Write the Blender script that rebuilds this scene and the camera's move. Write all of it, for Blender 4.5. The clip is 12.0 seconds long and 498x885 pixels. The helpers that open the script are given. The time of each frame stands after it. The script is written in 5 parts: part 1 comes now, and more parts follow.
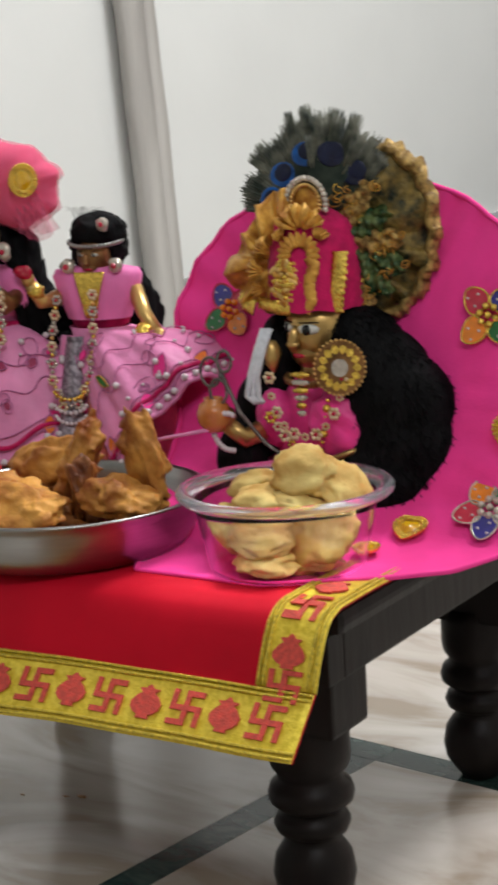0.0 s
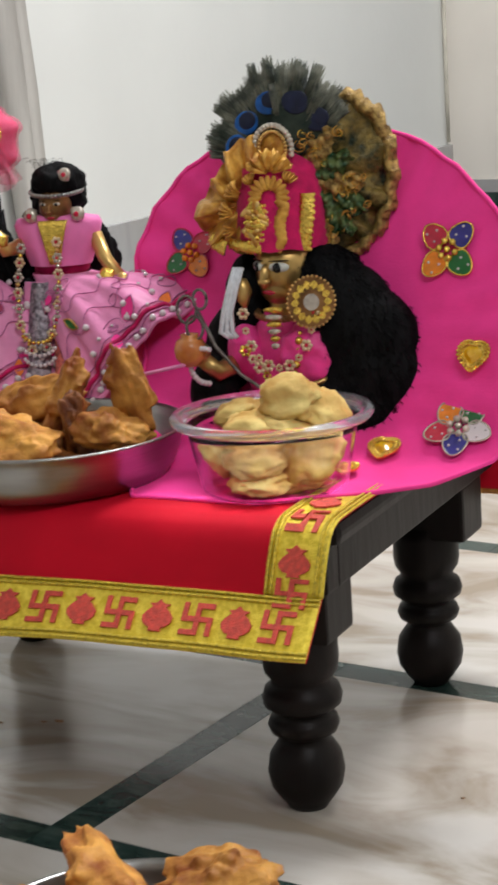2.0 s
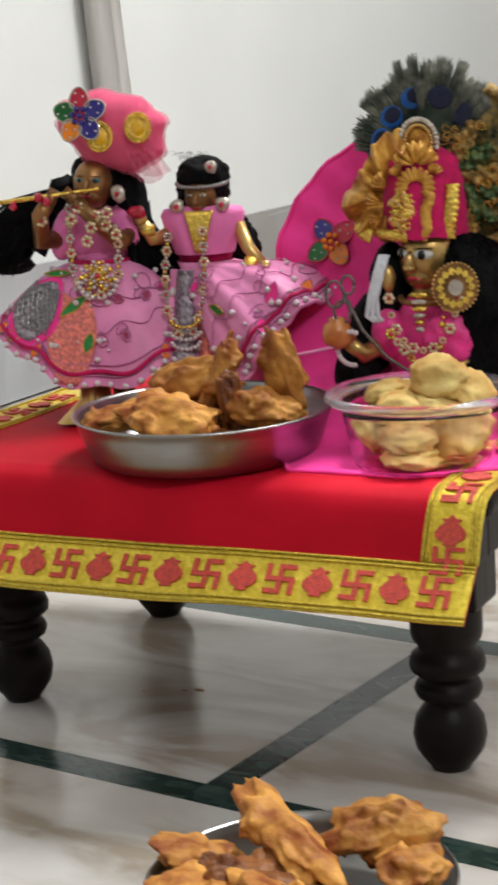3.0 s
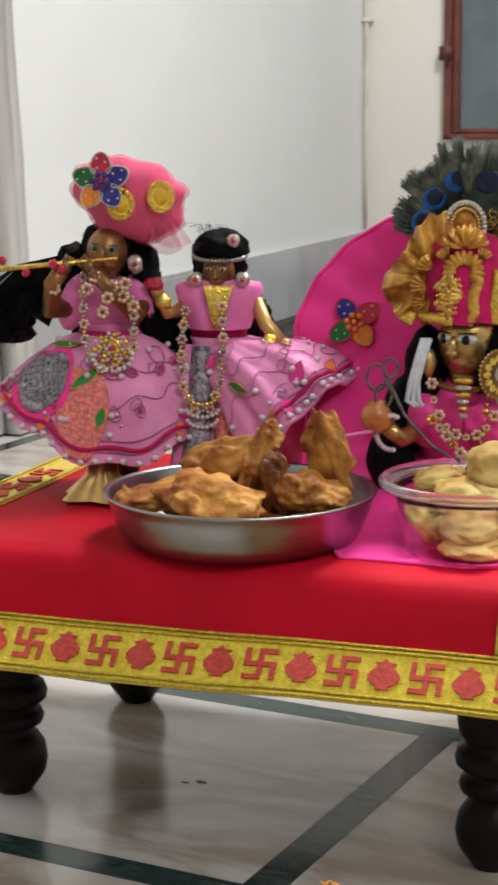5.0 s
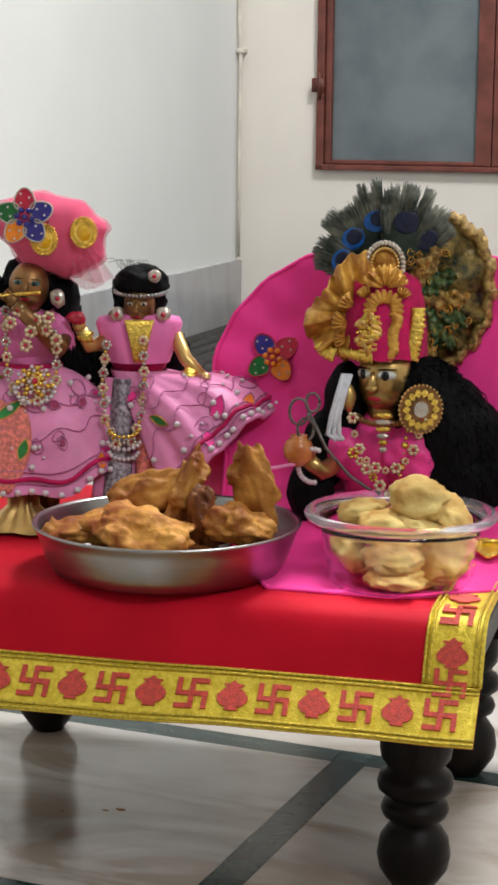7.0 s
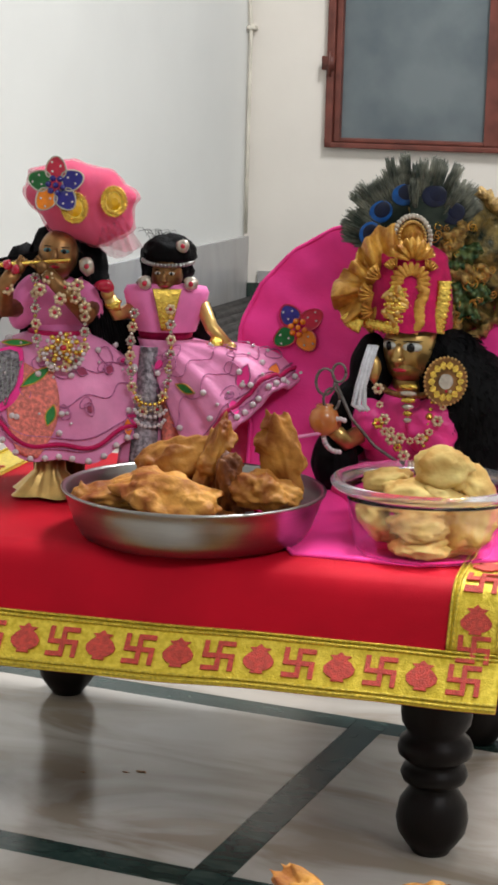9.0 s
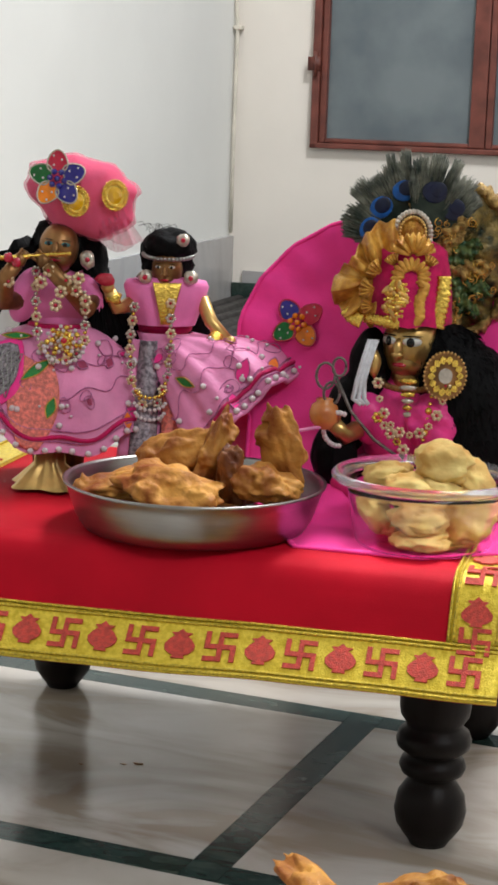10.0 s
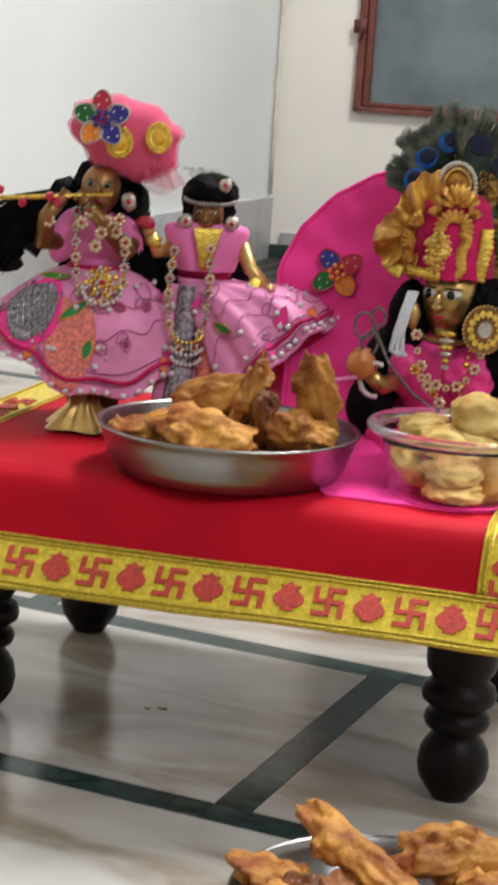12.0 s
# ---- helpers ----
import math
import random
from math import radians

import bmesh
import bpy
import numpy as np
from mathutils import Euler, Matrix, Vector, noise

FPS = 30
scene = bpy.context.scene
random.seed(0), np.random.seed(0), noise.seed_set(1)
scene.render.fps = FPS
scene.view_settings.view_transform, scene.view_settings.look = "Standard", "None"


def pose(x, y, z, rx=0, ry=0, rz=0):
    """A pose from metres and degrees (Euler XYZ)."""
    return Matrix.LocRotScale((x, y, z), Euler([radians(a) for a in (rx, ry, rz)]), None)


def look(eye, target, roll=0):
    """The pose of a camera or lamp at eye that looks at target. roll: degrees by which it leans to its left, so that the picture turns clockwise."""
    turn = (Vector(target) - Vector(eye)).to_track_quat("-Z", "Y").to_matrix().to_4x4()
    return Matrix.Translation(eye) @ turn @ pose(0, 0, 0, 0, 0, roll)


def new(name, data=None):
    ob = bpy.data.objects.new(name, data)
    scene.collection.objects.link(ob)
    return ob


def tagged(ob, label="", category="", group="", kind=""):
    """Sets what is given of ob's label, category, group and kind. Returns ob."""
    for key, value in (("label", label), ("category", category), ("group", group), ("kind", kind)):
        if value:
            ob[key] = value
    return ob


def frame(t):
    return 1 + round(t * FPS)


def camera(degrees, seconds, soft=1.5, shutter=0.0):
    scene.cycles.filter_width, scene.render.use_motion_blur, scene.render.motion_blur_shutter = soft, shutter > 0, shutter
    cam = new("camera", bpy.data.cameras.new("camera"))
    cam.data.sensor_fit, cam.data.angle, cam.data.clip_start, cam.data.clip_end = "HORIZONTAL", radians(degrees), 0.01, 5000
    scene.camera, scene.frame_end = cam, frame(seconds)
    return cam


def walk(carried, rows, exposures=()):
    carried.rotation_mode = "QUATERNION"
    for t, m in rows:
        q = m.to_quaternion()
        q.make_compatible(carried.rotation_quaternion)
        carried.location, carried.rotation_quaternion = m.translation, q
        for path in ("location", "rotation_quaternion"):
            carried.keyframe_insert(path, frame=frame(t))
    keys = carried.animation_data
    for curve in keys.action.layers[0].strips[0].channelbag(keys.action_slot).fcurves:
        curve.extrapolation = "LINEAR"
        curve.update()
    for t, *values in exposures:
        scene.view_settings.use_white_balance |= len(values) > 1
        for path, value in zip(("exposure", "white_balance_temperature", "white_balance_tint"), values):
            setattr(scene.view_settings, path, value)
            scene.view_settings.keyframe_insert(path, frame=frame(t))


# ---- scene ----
cam = camera(15.5, 12.0, soft=3.0, shutter=0.5)
PATH = [
    # seconds, eye, target, roll
    (0, (0.540, -0.888, 0.524), (-0.510, 0.763, 0.112), -3.2),
    (0.5, (0.539, -0.894, 0.517), (-0.431, 0.802, 0.09), -3.5),
    (1, (0.518, -0.931, 0.499), (-0.366, 0.811, 0.069), -3.5),
    (1.5, (0.495, -0.97, 0.502), (-0.367, 0.782, 0.069), -3.6),
    (2, (0.474, -1.018, 0.522), (-0.382, 0.731, 0.065), -3.7),
    (2.5, (0.466, -1.068, 0.514), (-0.422, 0.667, 0.066), -4.3),
    (3, (0.431, -1.112, 0.519), (-0.461, 0.622, 0.075), -3.6),
    (3.2, (0.410, -1.11, 0.525), (-0.489, 0.619, 0.077), -3.8),
    (4.8, (0.247, -1.132, 0.52), (-0.457, 0.702, 0.143), -0.9),
    (5, (0.229, -1.147, 0.525), (-0.424, 0.705, 0.147), -0.4),
    (5.5, (0.208, -1.158, 0.525), (-0.360, 0.726, 0.167), 0.3),
    (6, (0.201, -1.171, 0.528), (-0.325, 0.727, 0.177), 0.5),
    (6.5, (0.190, -1.175, 0.535), (-0.316, 0.728, 0.179), 0.5),
    (7, (0.186, -1.187, 0.537), (-0.313, 0.717, 0.184), 0.6),
    (7.5, (0.171, -1.199, 0.533), (-0.341, 0.704, 0.191), 1.2),
    (7.7, (0.167, -1.2, 0.52), (-0.362, 0.7, 0.189), 1.7),
    (9.3, (0.169, -1.218, 0.533), (-0.312, 0.685, 0.153), 1.7),
    (9.5, (0.171, -1.222, 0.527), (-0.305, 0.685, 0.159), 1.9),
    (10, (0.153, -1.223, 0.526), (-0.314, 0.686, 0.154), 2.0),
    (10.5, (0.151, -1.219, 0.517), (-0.315, 0.691, 0.15), 2.1),
    (11, (0.152, -1.222, 0.519), (-0.317, 0.687, 0.151), 2.0),
    (11.5, (0.151, -1.223, 0.516), (-0.318, 0.687, 0.151), 2.5),
    (12, (0.150, -1.222, 0.509), (-0.345, 0.672, 0.102), 3.9),
]
walk(cam, [(t, look(eye, target, roll)) for t, eye, target, roll in PATH],
     [(0.0, -0.42), (1.0, -0.36), (2.0, -0.32), (3.0, -0.26), (5.0, -0.26), (7.0, -0.22), (9.5, -0.20), (12.0, -0.19)])

# ---- light ----
world = bpy.data.worlds.new("night")
world.use_nodes = True
scene.world = world
world.node_tree.nodes["Background"].inputs[0].default_value = (0.03, 0.045, 0.07, 1)
world.node_tree.nodes["Background"].inputs[1].default_value = 0.6


def area_lamp(name, eye, target, w, h, watts, colour):
    data = bpy.data.lights.new(name, "AREA")
    data.shape, data.size, data.size_y, data.energy, data.color = "RECTANGLE", w, h, watts, colour
    ob = new(name, data)
    ob.matrix_world = look(eye, target)
    return ob


# unseen fill lamp added at the front right to brighten the fronts of things
area_lamp("front_fill", (1.5, -1.7, 2.3), (-0.4, 1.2, 0.5), 1.2, 0.12, 32, (0.95, 0.97, 1.0))
area_lamp("ceiling_light", (0.35, 1.3, 2.72), (0.35, 1.3, 0), 0.6, 0.6, 90, (0.97, 0.98, 1.0))

# ---- materials ----


def material(name, colour, rough=0.6, metal=0.0, vary=0.15, scale=40.0, bump=0.0, bump_scale=200.0, colour2=None,
             sheen=0.0, coat=0.0, trans=0.0, ior=1.45, random_vary=0.0, stretch=(1, 1, 1), spec=0.5, sub=0.0):
    m = bpy.data.materials.new(name)
    m.use_nodes = True
    n, l = m.node_tree.nodes, m.node_tree.links
    b = n["Principled BSDF"]
    b.inputs["Roughness"].default_value = rough
    b.inputs["Metallic"].default_value = metal
    b.inputs["Sheen Weight"].default_value = sheen
    b.inputs["Coat Weight"].default_value = coat
    b.inputs["Transmission Weight"].default_value = trans
    b.inputs["IOR"].default_value = ior
    b.inputs["Specular IOR Level"].default_value = spec
    if sub:
        b.inputs["Subsurface Weight"].default_value = sub
        b.inputs["Subsurface Radius"].default_value = (0.006, 0.003, 0.002)
    tc = n.new("ShaderNodeTexCoord")
    mp = n.new("ShaderNodeMapping")
    mp.inputs["Scale"].default_value = stretch
    l.new(tc.outputs["Object"], mp.inputs["Vector"])
    t1 = n.new("ShaderNodeTexNoise")
    t1.inputs["Scale"].default_value, t1.inputs["Detail"].default_value = scale, 5
    l.new(mp.outputs["Vector"], t1.inputs["Vector"])
    ramp = n.new("ShaderNodeValToRGB")
    c2 = colour2 or tuple(min(1, c * (1 + vary)) for c in colour)
    c1 = colour if colour2 else tuple(c * (1 - vary) for c in colour)
    ramp.color_ramp.elements[0].color, ramp.color_ramp.elements[1].color = (*c1, 1), (*c2, 1)
    ramp.color_ramp.elements[0].position, ramp.color_ramp.elements[1].position = 0.35, 0.65
    l.new(t1.outputs["Fac"], ramp.inputs["Fac"])
    out = ramp.outputs["Color"]
    if random_vary:
        oi = n.new("ShaderNodeObjectInfo")
        hs = n.new("ShaderNodeHueSaturation")
        mr = n.new("ShaderNodeMapRange")
        mr.inputs["To Min"].default_value, mr.inputs["To Max"].default_value = 1 - random_vary, 1 + random_vary
        l.new(oi.outputs["Random"], mr.inputs["Value"])
        l.new(mr.outputs["Result"], hs.inputs["Value"])
        l.new(out, hs.inputs["Color"])
        out = hs.outputs["Color"]
    l.new(out, b.inputs["Base Color"])
    if bump:
        t2 = n.new("ShaderNodeTexNoise")
        t2.inputs["Scale"].default_value, t2.inputs["Detail"].default_value = bump_scale, 4
        l.new(mp.outputs["Vector"], t2.inputs["Vector"])
        bp = n.new("ShaderNodeBump")
        bp.inputs["Strength"].default_value, bp.inputs["Distance"].default_value = bump, 0.002
        l.new(t2.outputs["Fac"], bp.inputs["Height"])
        l.new(bp.outputs["Normal"], b.inputs["Normal"])
    return m


def marble(name, base, vein, scale, rough, vein_amount=0.5, random_vary=0.06):
    m = bpy.data.materials.new(name)
    m.use_nodes = True
    n, l = m.node_tree.nodes, m.node_tree.links
    b = n["Principled BSDF"]
    b.inputs["Roughness"].default_value = rough
    tc, oi = n.new("ShaderNodeTexCoord"), n.new("ShaderNodeObjectInfo")
    add = n.new("ShaderNodeVectorMath")
    add.operation = "MULTIPLY_ADD"
    add.inputs[1].default_value = (1, 1, 1)
    sc = n.new("ShaderNodeVectorMath")
    sc.operation = "SCALE"
    sc.inputs[0].default_value = (7, 3, 5)
    l.new(oi.outputs["Random"], sc.inputs["Scale"])
    l.new(tc.outputs["Object"], add.inputs[0])
    l.new(sc.outputs[0], add.inputs[2])
    mp = n.new("ShaderNodeMapping")
    mp.inputs["Scale"].default_value = (1, 2.2, 1)
    mp.inputs["Rotation"].default_value = (0, 0, 0.5)
    l.new(add.outputs[0], mp.inputs["Vector"])
    t1 = n.new("ShaderNodeTexNoise")
    t1.inputs["Scale"].default_value, t1.inputs["Detail"].default_value, t1.inputs["Distortion"].default_value = scale, 8, 1.2
    l.new(mp.outputs["Vector"], t1.inputs["Vector"])
    ramp = n.new("ShaderNodeValToRGB")
    e = ramp.color_ramp.elements
    e[0].position, e[0].color = 0.36, (*vein, 1)
    e[1].position, e[1].color = 0.60, (*base, 1)
    mid = e.new(0.48)
    mid.color = (*(a * (1 - vein_amount * 0.5) + v * vein_amount * 0.5 for a, v in zip(base, vein)), 1)
    l.new(t1.outputs["Fac"], ramp.inputs["Fac"])
    hs, mr = n.new("ShaderNodeHueSaturation"), n.new("ShaderNodeMapRange")
    mr.inputs["To Min"].default_value, mr.inputs["To Max"].default_value = 1 - random_vary, 1 + random_vary
    l.new(oi.outputs["Random"], mr.inputs["Value"])
    l.new(mr.outputs["Result"], hs.inputs["Value"])
    l.new(ramp.outputs["Color"], hs.inputs["Color"])
    # broad brownish clouds in the stone
    t3 = n.new("ShaderNodeTexNoise")
    t3.inputs["Scale"].default_value, t3.inputs["Detail"].default_value = scale * 0.45, 3
    l.new(add.outputs[0], t3.inputs["Vector"])
    r3 = n.new("ShaderNodeValToRGB")
    r3.color_ramp.elements[0].position, r3.color_ramp.elements[0].color = 0.35, (0.80, 0.735, 0.67, 1)
    r3.color_ramp.elements[1].position, r3.color_ramp.elements[1].color = 0.62, (1, 1, 1, 1)
    l.new(t3.outputs["Fac"], r3.inputs["Fac"])
    mx = n.new("ShaderNodeMix")
    mx.data_type, mx.blend_type = "RGBA", "MULTIPLY"
    mx.inputs[0].default_value = 1.0
    l.new(hs.outputs["Color"], mx.inputs[6])
    l.new(r3.outputs["Color"], mx.inputs[7])
    l.new(mx.outputs[2], b.inputs["Base Color"])
    t2 = n.new("ShaderNodeTexNoise")
    t2.inputs["Scale"].default_value, t2.inputs["Detail"].default_value = 9, 6
    mr2 = n.new("ShaderNodeMapRange")
    mr2.inputs["To Min"].default_value, mr2.inputs["To Max"].default_value = rough * 0.6, rough * 1.7
    l.new(t2.outputs["Fac"], mr2.inputs["Value"])
    l.new(mr2.outputs["Result"], b.inputs["Roughness"])
    return m


PAINT = material("wall_paint", (0.74, 0.75, 0.73), 0.75, vary=0.025, scale=3, bump=0.15, bump_scale=60)
PAINT_WARM = material("cream_wall_paint", (0.79, 0.74, 0.67), 0.75, vary=0.03, scale=4, bump=0.15, bump_scale=60)
CEIL = material("ceiling_paint", (0.8, 0.8, 0.78), 0.8, vary=0.02, scale=2)
MARBLE = marble("white_marble", (0.65, 0.63, 0.60), (0.38, 0.325, 0.26), 5.0, 0.13, 0.7, 0.08)
MARBLE_DADO = marble("grey_marble", (0.46, 0.47, 0.49), (0.41, 0.42, 0.44), 5.0, 0.2)
GREEN_STONE = marble("green_stone", (0.022, 0.045, 0.04), (0.055, 0.085, 0.075), 30.0, 0.14)
GREEN_STONE.node_tree.nodes["Principled BSDF"].inputs["Specular IOR Level"].default_value = 0.28
DARK_WOOD = material("dark_wood", (0.010, 0.007, 0.006), 0.42, spec=0.16, vary=0.35, scale=30, bump=0.25, bump_scale=90, stretch=(1, 1, 0.2))
RED = material("red_satin", (0.50, 0.003, 0.017), 0.65, vary=0.1, scale=14, bump=0.12, bump_scale=900, spec=0.15)
LACE = material("gold_lace", (0.66, 0.48, 0.025), 0.36, metal=0.35, vary=0.3, scale=260, bump=0.4, bump_scale=700, colour2=(0.90, 0.70, 0.08))
LACE_EDGE = material("gold_braid", (0.62, 0.46, 0.05), 0.33, metal=0.5, vary=0.3, scale=500, bump=0.6, bump_scale=900)
MOTIF = material("red_thread", (0.60, 0.065, 0.045), 0.6, vary=0.2, scale=300, bump=0.5, bump_scale=900)
STEEL = material("steel", (0.33, 0.325, 0.315), 0.3, metal=1.0, vary=0.05, scale=30, bump=0.03, bump_scale=80, stretch=(1, 1, 12))
CLEAR = material("clear_plastic", (0.96, 0.96, 0.99), 0.06, vary=0.0, trans=1.0, ior=1.4)
CLEAR_RIM = material("cloudy_plastic", (0.92, 0.92, 0.97), 0.10, vary=0.03, scale=60, trans=0.96, ior=1.42)
FRITTER = material("fried_batter", (0.26, 0.062, 0.009), 0.55, vary=0.3, scale=48, bump=0.6, bump_scale=260, spec=0.35, colour2=(0.72, 0.35, 0.075), random_vary=0.2, sub=0.08)
FRITTER_DARK = material("fried_batter_dark", (0.13, 0.032, 0.008), 0.45, vary=0.3, scale=60, bump=0.9, bump_scale=190, colour2=(0.34, 0.12, 0.025), random_vary=0.2)
BISCUIT = material("biscuit", (0.50, 0.26, 0.055), 0.8, vary=0.2, scale=34, bump=0.35, bump_scale=260, colour2=(0.76, 0.58, 0.21), random_vary=0.12, sub=0.1)
BISCUIT_BROWN = material("browned_biscuit", (0.42, 0.17, 0.035), 0.8, vary=0.2, scale=38, bump=0.35, bump_scale=260, colour2=(0.72, 0.49, 0.16), random_vary=0.12, sub=0.1)
PINK = material("hot_pink_satin", (0.97, 0.055, 0.32), 0.6, vary=0.07, scale=40, bump=0.15, bump_scale=600, sheen=0.03, spec=0.15)
PINK_NET = material("pink_net", (0.90, 0.11, 0.24), 0.7, vary=0.15, scale=60, bump=0.3, bump_scale=900, sheen=0.1, spec=0.2)
PALE_PINK = material("pale_pink_satin", (0.80, 0.27, 0.50), 0.45, vary=0.14, scale=30, bump=0.2, bump_scale=300, sheen=0.1, spec=0.3)
BLOUSE = material("pink_blouse", (0.86, 0.21, 0.50), 0.5, vary=0.08, scale=40, bump=0.15, bump_scale=500, sheen=0.1, spec=0.3)
MAROON = material("maroon_lining", (0.33, 0.025, 0.09), 0.6, vary=0.25, scale=60, bump=0.3, bump_scale=500)
MAUVE = material("mauve_thread", (0.52, 0.15, 0.33), 0.6, vary=0.3, scale=400, bump=0.5, bump_scale=900)
ORANGE = material("orange_felt", (0.85, 0.20, 0.02), 0.6, vary=0.15, scale=200, bump=0.3, bump_scale=700)
GREEN = material("green_felt", (0.02, 0.22, 0.04), 0.6, vary=0.2, scale=200, bump=0.3, bump_scale=700)
CORAL = material("coral_net", (0.75, 0.20, 0.16), 0.6, vary=0.3, scale=350, bump=0.4, bump_scale=700)
SILVER_NET = material("silver_net", (0.12, 0.10, 0.12), 0.4, metal=0.4, vary=0.5, scale=320, bump=0.6, bump_scale=600, colour2=(0.46, 0.41, 0.46))
PEARL = material("pearl", (0.66, 0.58, 0.60), 0.22, vary=0.04, scale=60, coat=0.5)
HAIR = material("black_hair", (0.004, 0.004, 0.0045), 0.7, spec=0.12, vary=0.4, scale=80, bump=0.8, bump_scale=250, stretch=(1, 1, 0.2))
BRASS = material("brass", (0.68, 0.44, 0.15), 0.34, metal=0.7, vary=0.2, scale=60, bump=0.1, bump_scale=200)
BRASS_MID = material("polished_brass", (0.46, 0.29, 0.10), 0.28, metal=0.8, vary=0.25, scale=60, bump=0.1, bump_scale=200)
BRASS_DARK = material("aged_brass", (0.26, 0.13, 0.05), 0.38, metal=0.75, vary=0.35, scale=70, bump=0.15, bump_scale=250)
GOLD = material("gold_trim", (0.78, 0.53, 0.10), 0.26, metal=0.9, vary=0.25, scale=300, bump=0.5, bump_scale=500)
GOLD_TISSUE = material("gold_tissue", (0.40, 0.15, 0.018), 0.42, metal=0.25, vary=0.3, scale=110, bump=0.6, bump_scale=350, colour2=(0.74, 0.41, 0.07))
BROCADE = material("green_gold_brocade", (0.004, 0.014, 0.007), 0.30, metal=0.35, vary=0.3, scale=105, bump=0.9, bump_scale=420, colour2=(0.30, 0.20, 0.05))
BROWN_NET = material("brown_gold_net", (0.16, 0.085, 0.02), 0.38, metal=0.4, vary=0.4, scale=230, bump=1.0, bump_scale=620, colour2=(0.58, 0.38, 0.12))
GREEN_SATIN = material("dark_green_satin", (0.004, 0.040, 0.014), 0.18, metal=0.3, vary=0.4, scale=130, bump=0.5, bump_scale=300, colour2=(0.12, 0.16, 0.05))
DARK_SILVER = material("tarnished_silver", (0.16, 0.14, 0.13), 0.4, metal=0.6, vary=0.3, scale=200, bump=0.4, bump_scale=500)
MAGENTA = material("magenta_velvet", (0.52, 0.008, 0.10), 0.65, vary=0.2, scale=90, bump=0.3, bump_scale=500, sheen=0.1, spec=0.2)
GEM_YELLOW = material("yellow_gem", (0.72, 0.40, 0.008), 0.06, vary=0.1, scale=90, coat=1.0)
GEM_WHITE = material("white_stone", (0.58, 0.52, 0.44), 0.15, metal=0.5, vary=0.2, scale=200, coat=0.6)
GEM_RED = material("red_enamel", (0.50, 0.012, 0.045), 0.15, vary=0.15, scale=150, coat=0.6)
GEM_BLUE = material("blue_enamel", (0.022, 0.016, 0.20), 0.15, vary=0.2, scale=150, coat=0.6)
GEM_GREEN = material("green_enamel", (0.004, 0.12, 0.02), 0.15, vary=0.2, scale=150, coat=0.6)
GEM_ORANGE = material("orange_enamel", (0.80, 0.22, 0.01), 0.15, vary=0.15, scale=150, coat=0.6)
FEATHER = material("feather_barb", (0.006, 0.016, 0.011), 0.5, vary=0.5, scale=70, colour2=(0.045, 0.06, 0.045), sheen=0.1, spec=0.3)
FEATHER_TIP = material("feather_tip", (0.022, 0.034, 0.024), 0.6, vary=0.4, scale=90, colour2=(0.20, 0.20, 0.15), sheen=0.1, spec=0.3)
ROBE = material("magenta_robe_satin", (0.90, 0.05, 0.30), 0.42, vary=0.18, scale=55, bump=0.25, bump_scale=300, sheen=0.1, spec=0.4)
GILT_FLOWER = material("cream_gilt_flower", (0.62, 0.46, 0.24), 0.3, metal=0.45, vary=0.25, scale=260, bump=0.3, bump_scale=500, colour2=(0.85, 0.72, 0.52))
SHEER = material("sheer_pink_net", (0.92, 0.16, 0.30), 0.7, vary=0.2, scale=500, bump=0.3, bump_scale=900, sheen=0.2, spec=0.2)
SHEER.node_tree.nodes["Principled BSDF"].inputs["Alpha"].default_value = 0.38
LINING = material("rose_lining", (0.62, 0.11, 0.30), 0.6, vary=0.2, scale=60, bump=0.2, bump_scale=300, spec=0.2)
FEATHER_EYE = material("feather_blue", (0.002, 0.085, 0.33), 0.3, vary=0.3, scale=150, sheen=0.2)
FEATHER_NAVY = material("feather_navy", (0.004, 0.008, 0.034), 0.4, vary=0.3, scale=150)
WHITE_THREAD = material("white_thread", (0.72, 0.73, 0.78), 0.8, vary=0.1, scale=300, bump=0.6, bump_scale=700)
CLAY = material("glazed_clay", (0.42, 0.10, 0.02), 0.2, vary=0.4, scale=60, coat=0.4, colour2=(0.62, 0.24, 0.06))
EYE_WHITE = material("eye_enamel", (0.6, 0.6, 0.55), 0.3, vary=0.02)
EYE_DARK = material("eye_pupil", (0.008, 0.008, 0.008), 0.2, vary=0.1)
TEAL = material("teal_paint", (0.03, 0.16, 0.18), 0.35, vary=0.2, scale=200)
WINDOW_WOOD = material("brown_window_paint", (0.145, 0.042, 0.030), 0.45, vary=0.25, scale=25, bump=0.2, bump_scale=80)
FROSTED = material("frosted_dark_glass", (0.10, 0.125, 0.14), 0.25, vary=0.35, scale=5, bump=0.12, bump_scale=14, colour2=(0.17, 0.20, 0.21))
PIPE = material("cable_cover", (0.66, 0.62, 0.53), 0.5, vary=0.1, scale=30)
PLANK = material("weathered_plank", (0.33, 0.31, 0.29), 0.85, vary=0.3, scale=16, bump=0.6, bump_scale=70, stretch=(1, 1, 0.12), colour2=(0.50, 0.48, 0.45))
MAT = material("ribbed_mat", (0.040, 0.036, 0.034), 0.8, vary=0.4, scale=40, bump=0.4, bump_scale=200)

# ---- mesh helpers ----


def vec(*a):
    return Vector(a)


